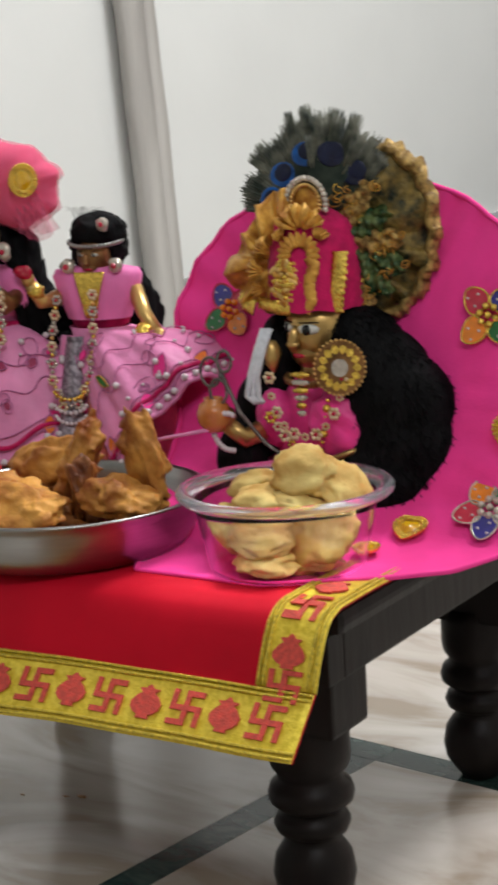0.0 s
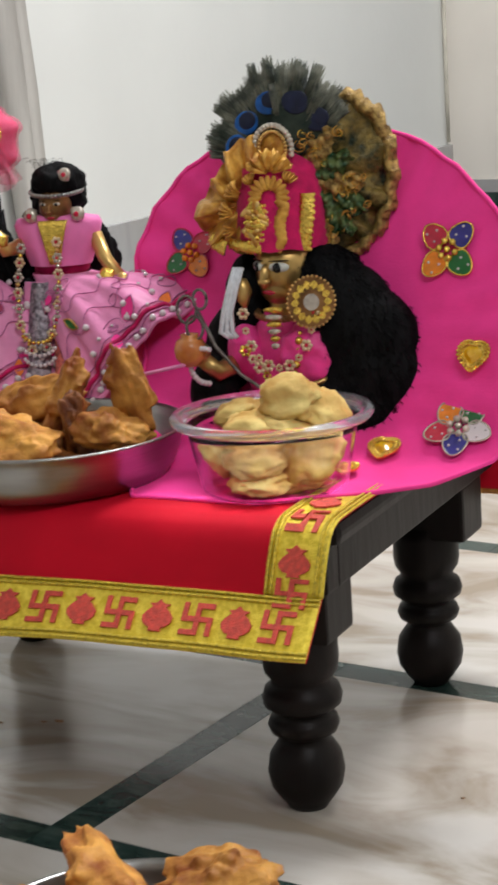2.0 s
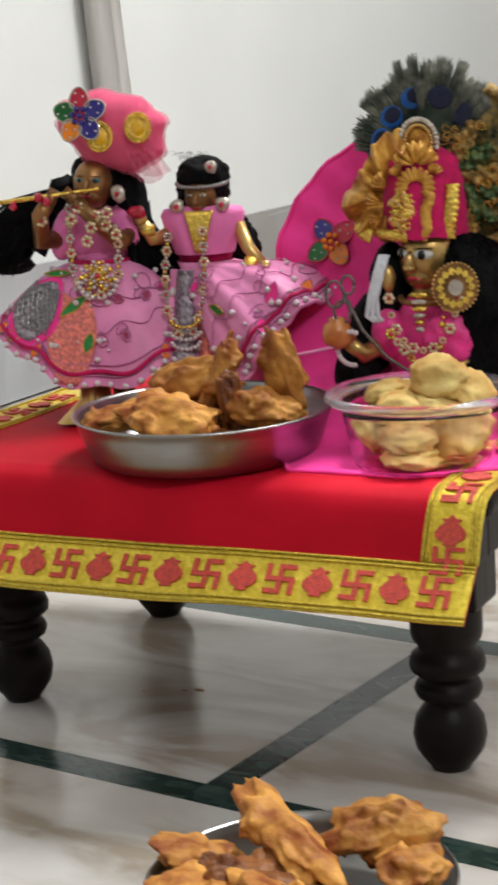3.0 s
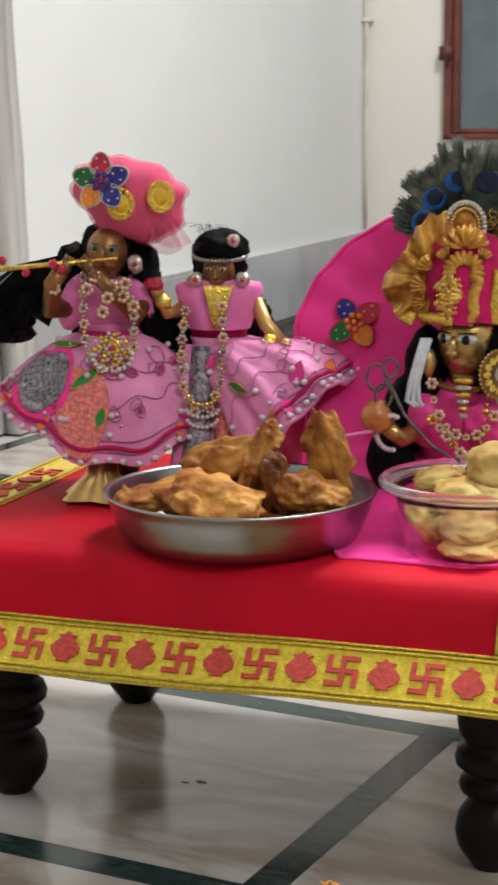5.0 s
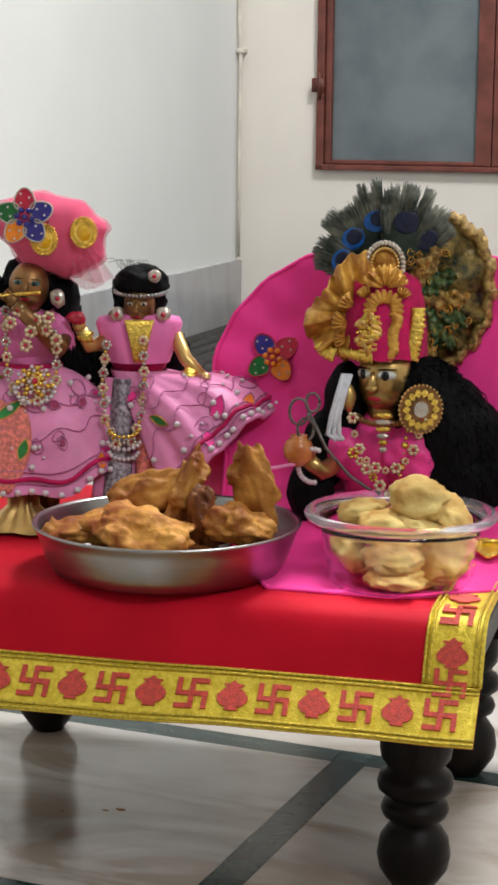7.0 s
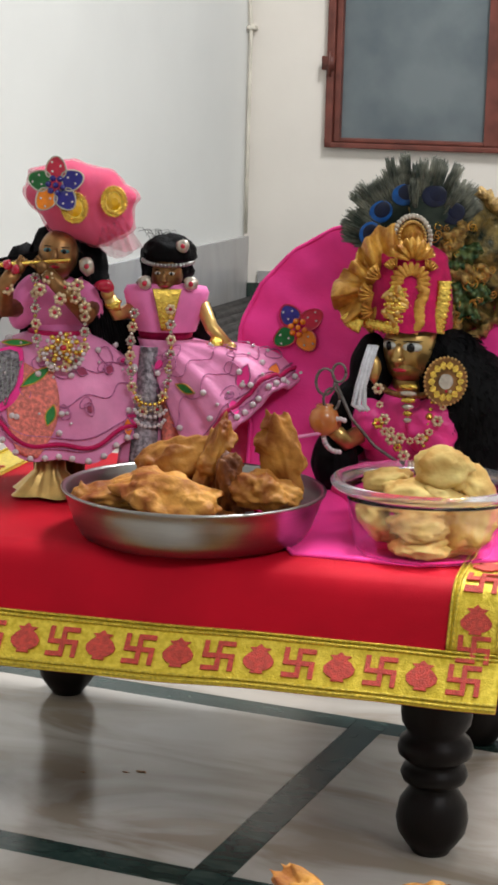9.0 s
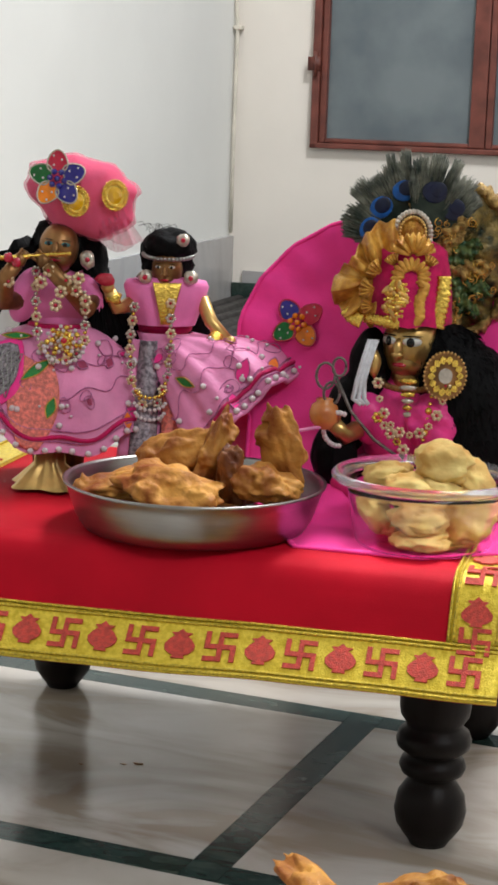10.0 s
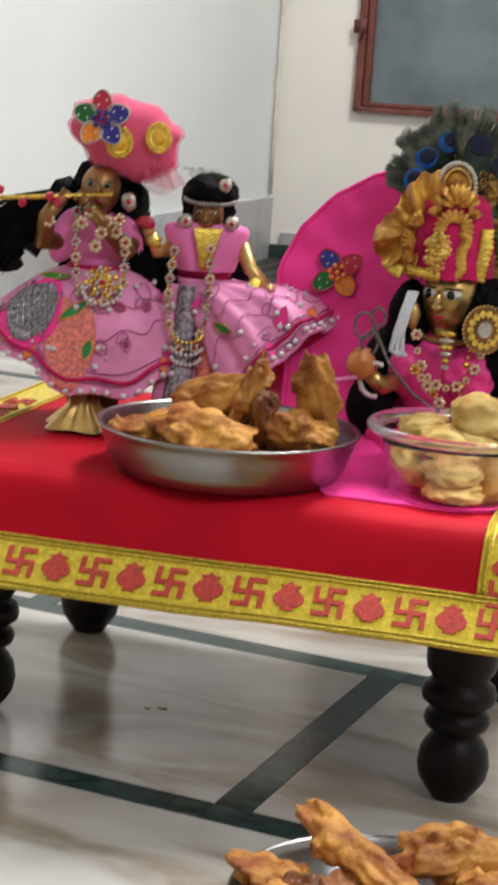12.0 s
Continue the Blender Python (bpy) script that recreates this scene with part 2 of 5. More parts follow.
def add_grid(bm, f, nu, nv, mi=0, wrap_u=False, wrap_v=False):
    rows = [[bm.verts.new(f(i / nu, j / nv)) for j in range(nv if wrap_v else nv + 1)] for i in range(nu if wrap_u else nu + 1)]
    for i in range(nu):
        for j in range(nv):
            a, b = rows[i], rows[(i + 1) % len(rows)]
            k = (j + 1) % len(a)
            try:
                bm.faces.new((a[j], b[j], b[k], a[k])).material_index = mi
            except ValueError:
                pass
    return bm


def add_lathe(bm, prof, M=Matrix(), seg=32, mi=0, wave=0.0, waves=0):
    def f(u, v):
        a = 2 * math.pi * u
        r, z = prof[round(v * (len(prof) - 1))]
        r = max(r, 1e-5) * (1 + wave * math.cos(waves * a))
        return M @ vec(r * math.cos(a), r * math.sin(a), z)
    return add_grid(bm, f, seg, len(prof) - 1, mi, wrap_u=True)


def add_tube(bm, pts, r, seg=8, mi=0):
    pts = [Vector(p) for p in pts]
    rs = r if isinstance(r, (list, tuple)) else [r] * len(pts)
    rings = []
    side = None
    for i, p in enumerate(pts):
        d = (pts[min(i + 1, len(pts) - 1)] - pts[max(i - 1, 0)]).normalized()
        if side is None:
            side = d.orthogonal().normalized()
        side = (side - d * side.dot(d)).normalized()
        up = d.cross(side)
        rings.append([bm.verts.new(p + rs[i] * (math.cos(2 * math.pi * k / seg) * side + math.sin(2 * math.pi * k / seg) * up)) for k in range(seg)])
    for a, b in zip(rings, rings[1:]):
        for k in range(seg):
            bm.faces.new((a[k], a[(k + 1) % seg], b[(k + 1) % seg], b[k])).material_index = mi
    for ring, flip in ((rings[0], True), (rings[-1], False)):
        bm.faces.new(ring[::-1] if flip else ring).material_index = mi
    return bm


def add_ell(bm, c, r, M=Matrix(), sub=2, mi=0, amp=0.0, freq=1.0, seed=0.0, turn=(0, 0, 0)):
    got = bmesh.ops.create_icosphere(bm, subdivisions=sub, radius=1.0)["verts"]
    T = M @ pose(*c, *turn)
    R = Vector(r) if not isinstance(r, (int, float)) else vec(r, r, r)
    faces = set()
    for v in got:
        p = v.co.copy()
        k = 1.0
        if amp:
            k += amp * noise.fractal(p * freq + vec(seed, seed * 1.7, -seed), 1.0, 2.0, 4)
        v.co = T @ vec(p.x * R.x * k, p.y * R.y * k, p.z * R.z * k)
        faces.update(v.link_faces)
    for f in faces:
        f.material_index = mi
    return bm


def add_box(bm, lo, hi, M=Matrix(), mi=0, bevel=0.0):
    lo, hi = Vector(lo), Vector(hi)
    got = bmesh.ops.create_cube(bm, size=1.0)["verts"]
    for v in got:
        v.co = vec(*((lo[i] + hi[i]) / 2 + v.co[i] * (hi[i] - lo[i]) for i in range(3)))
    faces = {f for v in got for f in v.link_faces}
    for f in faces:
        f.material_index = mi
    if bevel:
        edges = list({e for f in faces for e in f.edges})
        out = bmesh.ops.bevel(bm, geom=edges, offset=bevel, segments=2, affect="EDGES", profile=0.6, material=mi)
        got = list({v for f in out["faces"] for v in f.verts} | {v for v in got if v.is_valid})
    for v in got:
        v.co = M @ v.co
    return bm


def add_plate(bm, outline, f, thick, mi=0):
    """A flat piece with that outline, laid on a surface by f(x, y, height)."""
    top = [bm.verts.new(f(x, y, thick)) for x, y in outline]
    low = [bm.verts.new(f(x, y, 0)) for x, y in outline]
    bm.faces.new(top).material_index = mi
    n = len(top)
    for i in range(n):
        bm.faces.new((low[i], low[(i + 1) % n], top[(i + 1) % n], top[i])).material_index = mi
    return bm


def finish(name, bm, mats, M=None, parent=None, smooth=True, label="", flat_angle=None):
    bmesh.ops.recalc_face_normals(bm, faces=bm.faces)
    me = bpy.data.meshes.new(name)
    bm.to_mesh(me)
    bm.free()
    for m in (mats if isinstance(mats, (list, tuple)) else [mats]):
        me.materials.append(m)
    if smooth:
        me.polygons.foreach_set("use_smooth", [True] * len(me.polygons))
    ob = new(name, me)
    if parent:
        ob.parent = parent
        ob.matrix_parent_inverse = parent.matrix_world.inverted()
    if M is not None:
        ob.matrix_world = M
    if label:
        ob["label"] = label
    return ob


def part(name, bm, mat, parent, label="", smooth=True):
    return finish(name, bm, mat, None, parent, smooth, label)


def thing(name, at, label, category, group=""):
    ob = new(name)
    ob.empty_display_size = 0.02
    ob.matrix_world = Matrix.Translation(at)
    bpy.context.view_layer.update()
    return tagged(ob, label, category, group)


def solid(ob, t, offset=0.0):
    m = ob.modifiers.new("thickness", "SOLIDIFY")
    m.thickness, m.offset = t, offset
    return ob


def BM():
    return bmesh.new()


# ---- room ----
ROOM = pose(-0.975, 3.11, 0, 0, 0, -3.5)  # origin in the far corner, x along the window wall, -y along the side wall
WX, WY, WH = 3.6, -6.4, 2.8


def structure(name, bm, mat, label, smooth=False):
    return tagged(finish(name, bm, mat, ROOM, None, smooth), label, "", "", "structure")


# window wall with its opening
WIN_L, WIN_R, WIN_B, WIN_T = 0.199, 1.05, 0.410, 1.45
bm = BM()
for lo, hi in (((-0.15, 0, 0), (WIN_L, 0.15, WH)), ((WIN_R, 0, 0), (WX + 0.15, 0.15, WH)),
               ((WIN_L, 0, 0), (WIN_R, 0.15, WIN_B)), ((WIN_L, 0, WIN_T), (WIN_R, 0.15, WH))):
    add_box(bm, lo, hi)
structure("wall_north", bm, PAINT_WARM, "cream painted plaster wall with a wooden window")
structure("wall_west", add_box(BM(), (-0.15, WY, 0), (0, 0, WH)), PAINT, "white painted plaster wall above marble skirting")
structure("wall_east", add_box(BM(), (WX, WY, 0), (WX + 0.15, 0, WH)), PAINT, "white painted plaster wall")
structure("wall_south", add_box(BM(), (-0.15, WY - 0.15, 0), (WX + 0.15, WY, WH)), PAINT, "white painted plaster wall")
structure("ceiling", add_box(BM(), (-0.15, WY - 0.15, WH), (WX + 0.15, 0.15, WH + 0.12)), CEIL, "white painted ceiling")
floor = structure("floor", add_box(BM(), (-0.15, WY - 0.15, -0.1), (WX + 0.15, 0.15, -0.004)), MARBLE, "white marble floor with dark green stone strips")
# marble skirting on the side wall, thin stone skirting under the window wall
dado = structure("trim_west", add_box(BM(), (0.0, WY, 0), (0.012, 0, 0.190)), MARBLE_DADO, "grey veined marble skirting")
structure("trim_north", add_box(BM(), (0.014, -0.012, 0), (WX, 0, 0.078)), GREEN_STONE, "dark green stone skirting along the window wall")
structure("trim_north_upper", add_box(BM(), (0.040, -0.011, 0.079), (WX, 0, 0.108)), MARBLE_DADO, "grey worn marble edge above the green skirting")

# window
window = thing("window_1", ROOM @ vec(WIN_L, 0, WIN_B), "brown painted wooden window with dark frosted panes", "window")
window["kind"] = "structure"


def room_part(name, boxes, mat, parent, label="", bevel=0.003):
    bm = BM()
    for lo, hi in boxes:
        add_box(bm, lo, hi, ROOM, 0, bevel)
    return part(name, bm, mat, parent, label, smooth=False)


room_part("window_frame", [((WIN_L, -0.02, WIN_B), (WIN_L + 0.019, 0.06, WIN_T)), ((WIN_R - 0.035, -0.02, WIN_B), (WIN_R, 0.06, WIN_T)),
                           ((WIN_L, -0.02, WIN_B), (WIN_R, 0.06, WIN_B + 0.013)), ((WIN_L, -0.02, WIN_T - 0.04), (WIN_R, 0.06, WIN_T))], WINDOW_WOOD, window)
for x0, x1 in ((WIN_L + 0.020, 0.616), (0.618, WIN_R - 0.036)):
    sash = room_part("sash", [((x0, -0.012, WIN_B + 0.014), (x0 + 0.015, 0.03, WIN_T - 0.041)), ((x1 - 0.037, -0.012, WIN_B + 0.014), (x1, 0.03, WIN_T - 0.041)),
                              ((x0 + 0.015, -0.012, WIN_B + 0.014), (x1 - 0.037, 0.03, WIN_B + 0.024)), ((x0 + 0.015, -0.012, WIN_T - 0.09), (x1 - 0.037, 0.03, WIN_T - 0.041))], WINDOW_WOOD, window)
    room_part("pane", [((x0 + 0.015, 0.006, WIN_B + 0.024), (x1 - 0.037, 0.011, WIN_T - 0.09))], FROSTED, sash, "dark frosted glass pane", 0)
bm = BM()
add_tube(bm, [ROOM @ vec(WIN_L + 0.008, -0.022, 0.575), ROOM @ vec(WIN_L + 0.008, -0.022, 0.635)], 0.005, 10)
add_box(bm, (WIN_L - 0.010, -0.024, 0.590), (WIN_L + 0.020, -0.018, 0.622), ROOM)
part("hinge", bm, WINDOW_WOOD, window, "painted iron hinge")

# cable cover in the corner
bm = BM()
add_tube(bm, [ROOM @ vec(x, -0.02, z) for x, z in ((0.010, 0.198), (0.010, 0.4), (0.011, 0.66), (0.011, 0.69), (0.007, 0.74), (0.006, 1.6), (0.006, 2.75))], 0.0045, 8)
cable = thing("cable_conduit", ROOM @ vec(0.01, -0.02, 0.198), "cream plastic cable conduit fixed in the wall corner", "conduit")
part("tube", bm, PIPE, cable)
for z in (0.68, 1.3):
    part("clip", add_box(BM(), (0.002, -0.026, z), (0.022, -0.0, z + 0.010), ROOM, 0, 0.002), PIPE, cable)

# plank leaning along the side wall
bm = BM()
A, B = ROOM @ vec(0.022, -1.730, 0.0), ROOM @ vec(0.018, -1.865, 1.9)
for i, (w, d) in enumerate(((0.042, 0.0), (0.035, 0.040))):
    def plank(u, v, w=w, d=d):
        p = A.lerp(B, v) + (ROOM.to_3x3() @ vec(0, 1, 0)) * (d + (u % 1.0 * 0) + (w * (0 if u < 0.25 or u >= 0.75 else 1)))
        q = (ROOM.to_3x3() @ vec(1, 0, 0)) * (0.012 if 0.5 <= u else -0.004) * (1 if i else 1.4)
        return p + q + 0.0025 * noise.noise_vector(p * 14 + vec(i, 0, u * 3))
    add_grid(bm, plank, 4, 40, 0, wrap_u=True)
tagged(finish("wooden_plank", bm, PLANK), "weathered grey rough-sawn plank leaning on the wall", "plank")

# ribbed mats on the floor by the window, one lying on the other
for x0, x1, y0, y1, z0, h in ((0.06, 2.2, -1.09, -0.62, 0.0, 0.024), (0.016, 2.25, -0.865, -0.016, 0.025, 0.040)):
    mat_ob = thing("floor_mat", ROOM @ vec(x0, y0, z0), "dark grey ribbed mat lying folded on the floor", "mat", "folded mats by the window")
    part("base", add_box(BM(), (x0, y0, z0 + 0.001), (x1, y1, h), ROOM, 0, 0.004), MAT, mat_ob)
    n = int((x1 - x0) / 0.045)
    for i in range(n):
        x = x0 + (i + 0.5) * (x1 - x0) / n
        drift = 0.010 * math.sin(i * 2.3)
        part("rib", add_tube(BM(), [ROOM @ vec(x + drift, y0 + 0.006, h - 0.004), ROOM @ vec(x + 0.4 * drift, (y0 + y1) / 2, h - 0.003 + 0.003 * math.sin(i * 1.7)), ROOM @ vec(x - drift, y1 - 0.006, h - 0.004)], 0.015, 7), MAT, mat_ob)

# ---- low table ----
TOP = 0.212
TX0, TX1, TY0, TY1 = -0.428, 0.043, -0.022, 0.312
table = thing("low_table", (-0.19, 0.11, 0), "dark-stained low wooden table with turned legs", "table")
part("tabletop", add_box(BM(), (TX0, TY0, TOP - 0.016), (TX1, TY1, TOP), bevel=0.0065), DARK_WOOD, table, smooth=False)
for lo, hi in (((TX0 + 0.001, TY0 + 0.001, 0.165), (TX1 - 0.009, TY0 + 0.02, TOP - 0.0165)), ((TX0 + 0.001, TY1 - 0.02, 0.165), (TX1 - 0.009, TY1 - 0.001, TOP - 0.0165)),
               ((TX1 - 0.028, TY0 + 0.0205, 0.165), (TX1 - 0.009, TY1 - 0.0205, TOP - 0.0165)), ((TX0 + 0.001, TY0 + 0.0205, 0.165), (TX0 + 0.02, TY1 - 0.0205, TOP - 0.0165))):
    part("apron", add_box(BM(), lo, hi, bevel=0.0012), DARK_WOOD, table, smooth=False)
LEG = [(0.0, 0.0), (0.014, 0.0), (0.0165, 0.004), (0.020, 0.008), (0.0255, 0.016), (0.0275, 0.026), (0.0255, 0.038), (0.020, 0.046), (0.0165, 0.050),
       (0.0175, 0.0515), (0.0235, 0.0545), (0.0255, 0.0595), (0.0235, 0.0645), (0.0180, 0.0670), (0.0215, 0.0695), (0.0275, 0.0740), (0.0285, 0.0790),
       (0.0265, 0.0850), (0.0215, 0.0885), (0.0220, 0.0920), (0.0258, 0.0970), (0.0270, 0.1040), (0.0268, 0.1200), (0.0255, 0.1300), (0.0, 0.1305)]
for x, y in ((-0.008, 0.023), (-0.384, 0.046), (-0.377, 0.270), (-0.006, 0.262)):
    leg = part("leg", add_lathe(BM(), [(r * 0.95, z) for r, z in LEG], Matrix.Translation((x, y, 0)), 28), DARK_WOOD, table)
    part("post", add_box(BM(), (max(TX0 + 0.002, x - 0.03) if x < -0.2 else x - 0.022, y - 0.022, 0.122), (x + 0.022 if x < -0.2 else TX1 - (0.021 if y < 0.1 else 0.010), y + 0.024, 0.166), bevel=0.003), DARK_WOOD, leg, smooth=False)

# ---- red cloth with gold lace ----
PROFILE = [(0.0, -0.0825, 0.1415), (0.042, -0.0545, 0.1735), (0.066, -0.047, 0.193), (0.078, -0.0415, 0.2040), (0.086, -0.0355, 0.2118), (0.096, -0.024, 0.2155), (0.30, 0.18, 0.2150), (0.422, 0.302, 0.2150), (0.434, 0.314, 0.212), (0.442, 0.319, 0.205), (0.51, 0.326, 0.138)]
CX0, CX1 = -0.438, 0.045


def cloth(x, d, h=0.0):
    """A point of the table cloth: x along the table, d up from the front hem and over the top, h off the surface."""
    for (d0, y0, z0), (d1, y1, z1) in zip(PROFILE, PROFILE[1:]):
        if d <= d1:
            break
    k = (d - d0) / (d1 - d0)
    y, z = y0 + k * (y1 - y0), z0 + k * (z1 - z0)
    n = vec(0, -(z1 - z0), y1 - y0).normalized()
    hang = max(0.0, 1 - d / 0.085)
    wave = hang * (0.0020 * math.sin(x * 27 + 1.0) + 0.0008 * math.sin(x * 61))
    lift = 0.0009 * math.sin(x * 45 + y * 22) * min(1, max(0, (d - 0.09) * 20)) * (1 if d < 0.42 else 0)
    sag = 0.006 * hang * math.sin((x + 0.2) * 4)
    return vec(x, y - wave, z + sag * 0.6 + max(0, lift)) + n * h


tablecloth = thing("tablecloth", (-0.19, 0.1, TOP), "red satin cloth with a yellow gold lace border", "tablecloth")
solid(part("cloth", add_grid(BM(), lambda u, v: cloth(CX0 + u * (CX1 - CX0), v * 0.505), 90, 150), RED, tablecloth, "plain red satin cloth"), 0.0015, -1)


def lace_strip(x0, x1, d0, d1, nu, nv, mat=LACE, h=0.0012, name="lace"):
    return solid(part(name, add_grid(BM(), lambda u, v: cloth(x0 + u * (x1 - x0), d0 + v * (d1 - d0), h), nu, nv), mat, tablecloth, "yellow gold brocade lace"), 0.001, -1)


LW = 0.041
lace_strip(CX0, CX1, -0.0005, LW, 100, 8)
lace_strip(CX1 - LW + 0.003, CX1 + 0.001, LW + 0.0004, 0.505, 8, 110)
lace_strip(CX0 - 0.001, CX0 + LW - 0.004, LW + 0.0004, 0.505, 8, 110)
for d in (0.0012, 0.0045, LW - 0.0045, LW - 0.0012):
    part("braid", add_tube(BM(), [cloth(CX0 + i / 80 * (CX1 - CX0), d, 0.002) for i in range(81)], 0.0011, 6), LACE_EDGE, tablecloth)
for x in (CX1 - 0.001, CX1 - 0.0045, CX1 - LW + 0.0075, CX1 - LW + 0.004, CX0 + 0.001, CX0 + LW - 0.006):
    part("braid", add_tube(BM(), [cloth(x, LW + 0.002 + i / 80 * 0.41, 0.002) for i in range(81)], 0.0011, 6), LACE_EDGE, tablecloth)


def motif_bars(place):
    """The hooked-cross blessing sign as one raised stitched shape."""
    s, w = 0.0108, 0.0017
    return add_plate(BM(), [(-w, w), (-w, s), (s, s), (s, s - 2 * w), (w, s - 2 * w), (w, w), (s, w), (s, -s), (s - 2 * w, -s), (s - 2 * w, -w), (w, -w), (w, -s), (-s, -s), (-s, -s + 2 * w),
                            (-w, -s + 2 * w), (-w, -w), (-s, -w), (-s, s), (-s + 2 * w, s), (-s + 2 * w, w)], place, 0.0011)


def motif_pot(place):
    """A squat water pot with leaves as one raised stitched shape."""
    half = [(0.0, 0.0112), (0.0028, 0.0085), (0.0072, 0.0082), (0.0045, 0.0058), (0.0078, 0.0032), (0.0106, -0.0006), (0.0100, -0.0042), (0.0070, -0.0070), (0.0038, -0.0082), (0.0045, -0.0104)]
    return add_plate(BM(), half + [(-x, y) for x, y in half[:0:-1]], place, 0.0011)


def on_front(x0):
    return lambda x, y, h: cloth(x0 + x, LW / 2 + y, 0.0017 + h)


def on_side(d0, xc):
    return lambda x, y, h: cloth(xc + x, d0 + y, 0.0017 + h)


for k in range(8):
    part("blessing_sign", motif_bars(on_front(0.0220 - 0.0554 * k)), MOTIF, tablecloth, smooth=False)
    part("pot_motif", motif_pot(on_front(-0.0057 - 0.0554 * k)), MOTIF, tablecloth, smooth=False)
for k, d in enumerate((0.044, 0.066, 0.095, 0.124)):
    fn = motif_pot if k in (1, 3) else motif_bars
    part("side_motif", fn(on_side(d, CX1 - LW / 2 + 0.001)), MOTIF, tablecloth, smooth=False)
for k in range(9):
    fn = motif_pot if k % 2 else motif_bars
    part("side_motif", fn(on_side(0.07 + 0.03 * k, CX0 + LW / 2 - 0.002)), MOTIF, tablecloth, smooth=False)
# the far corner of the cloth hangs over the table's edge
solid(part("hanging_corner", add_grid(BM(), lambda u, v: vec(0.012 + 0.056 * u * (0.6 + 0.4 * v), 0.318 + 0.006 * math.sin(5 * u) + 0.012 * v, 0.214 - 0.075 * v - 0.004 * u), 14, 10), MAROON, tablecloth, "dull red satin corner"), 0.0015)
solid(part("lace", add_grid(BM(), lambda u, v: vec(0.012 + 0.056 * u, 0.3285 + 0.006 * math.sin(5 * u), 0.151 - 0.014 * v - 0.004 * u), 14, 4), GOLD_TISSUE, tablecloth), 0.001)

# ---- steel dish with fritters ----


def steel_dish(at, r, h, base, name="steel_dish", label=""):
    dish = thing(name, at, label, "dish")
    prof = [(0.0, 0.0015), (base * 0.9, 0.0015), (base, 0.003), (base + (r - base) * 0.45, h * 0.3), (r - 0.004, h * 0.75), (r - 0.002, h - 0.002), (r, h), (r + 0.0022, h - 0.0005), (r + 0.0018, h - 0.002),
            (r - 0.0003, h - 0.004), (r - 0.002, h * 0.73), (base + (r - base) * 0.5, h * 0.28), (base + 0.002, 0.001), (base * 0.9, 0.0), (0.0, 0.0)]
    part("bowl", add_lathe(BM(), prof, Matrix.Translation(at), 72), STEEL, dish)
    return dish


PLATE = vec(-0.194, 0.034, 0.2165)
steel_dish(PLATE, 0.094, 0.035, 0.079, label="brushed stainless steel dish full of golden fritters")


def fritter(c, r, turn, seed, mat=FRITTER, lobes=7, group="fritters in the steel dish", arm=0.7):
    rng = random.Random(seed)
    r = tuple(q * (0.72 if q == min(r) else 1.12) for q in r)
    bm = BM()
    add_ell(bm, (0, 0, 0), (r[0] * 0.9, r[1] * 0.9, r[2] * 0.9), Matrix(), 5, 0, 0.46, 1.5, seed * 3.1)
    for k in range(lobes):
        n = vec(rng.gauss(0, 1), rng.gauss(0, 1), rng.gauss(0, 1)).normalized() * arm
        s = rng.uniform(0.15, 0.26)
        add_ell(bm, (r[0] * n.x, r[1] * n.y, r[2] * n.z), [max(r) * s * rng.uniform(0.6, 1.3) for _ in range(3)], Matrix(), 3, 0, 0.5, 1.6, seed * 7 + k)
    ob = finish("fritter", bm, mat, turn if isinstance(turn, Matrix) else pose(*c, *turn))
    melt = ob.modifiers.new("melt", "REMESH")
    melt.mode, melt.voxel_size, melt.use_smooth_shade = "VOXEL", 0.0012, True
    relax = ob.modifiers.new("relax", "SMOOTH")
    relax.factor, relax.iterations = 0.5, 4
    return tagged(ob, "golden brown deep-fried batter fritter" if mat is FRITTER else "dark brown crisp deep-fried fritter", "fritter", group)


P = PLATE
for c, r, turn, seed, m in (
        ((-0.050, -0.020, 0.030), (0.036, 0.018, 0.014), (5, -8, 35), 1, FRITTER), ((-0.010, -0.038, 0.036), (0.036, 0.020, 0.016), (20, 5, -5), 2, FRITTER),
        ((0.012, 0.006, 0.055), (0.013, 0.015, 0.032), (-8, 14, 10), 3, FRITTER), ((-0.015, 0.012, 0.048), (0.034, 0.016, 0.018), (5, -22, 15), 4, FRITTER),
        ((0.062, 0.010, 0.060), (0.018, 0.012, 0.031), (10, -10, -20), 5, FRITTER), ((0.055, -0.010, 0.036), (0.026, 0.022, 0.020), (0, 15, 30), 6, FRITTER),
        ((-0.020, -0.005, 0.030), (0.034, 0.020, 0.014), (0, 0, 40), 7, FRITTER_DARK), ((0.030, -0.012, 0.036), (0.013, 0.014, 0.030), (12, -6, 30), 8, FRITTER_DARK),
        ((0.0, 0.03, 0.022), (0.045, 0.030, 0.016), (0, 0, 0), 9, FRITTER_DARK), ((-0.055, 0.015, 0.020), (0.020, 0.022, 0.013), (0, 0, 0), 10, FRITTER),
        ((0.02, -0.04, 0.016), (0.045, 0.024, 0.012), (0, 0, 0), 11, FRITTER_DARK)):
    fritter(P + Vector(c), r, turn, seed, m)

# dish on the floor


def along(a, b):
    """The pose of a long piece that reaches from a to b."""
    a, b = Vector(a), Vector(b)
    return Matrix.Translation(a.lerp(b, 0.5)) @ (b - a).to_track_quat("X", "Z").to_matrix().to_4x4()


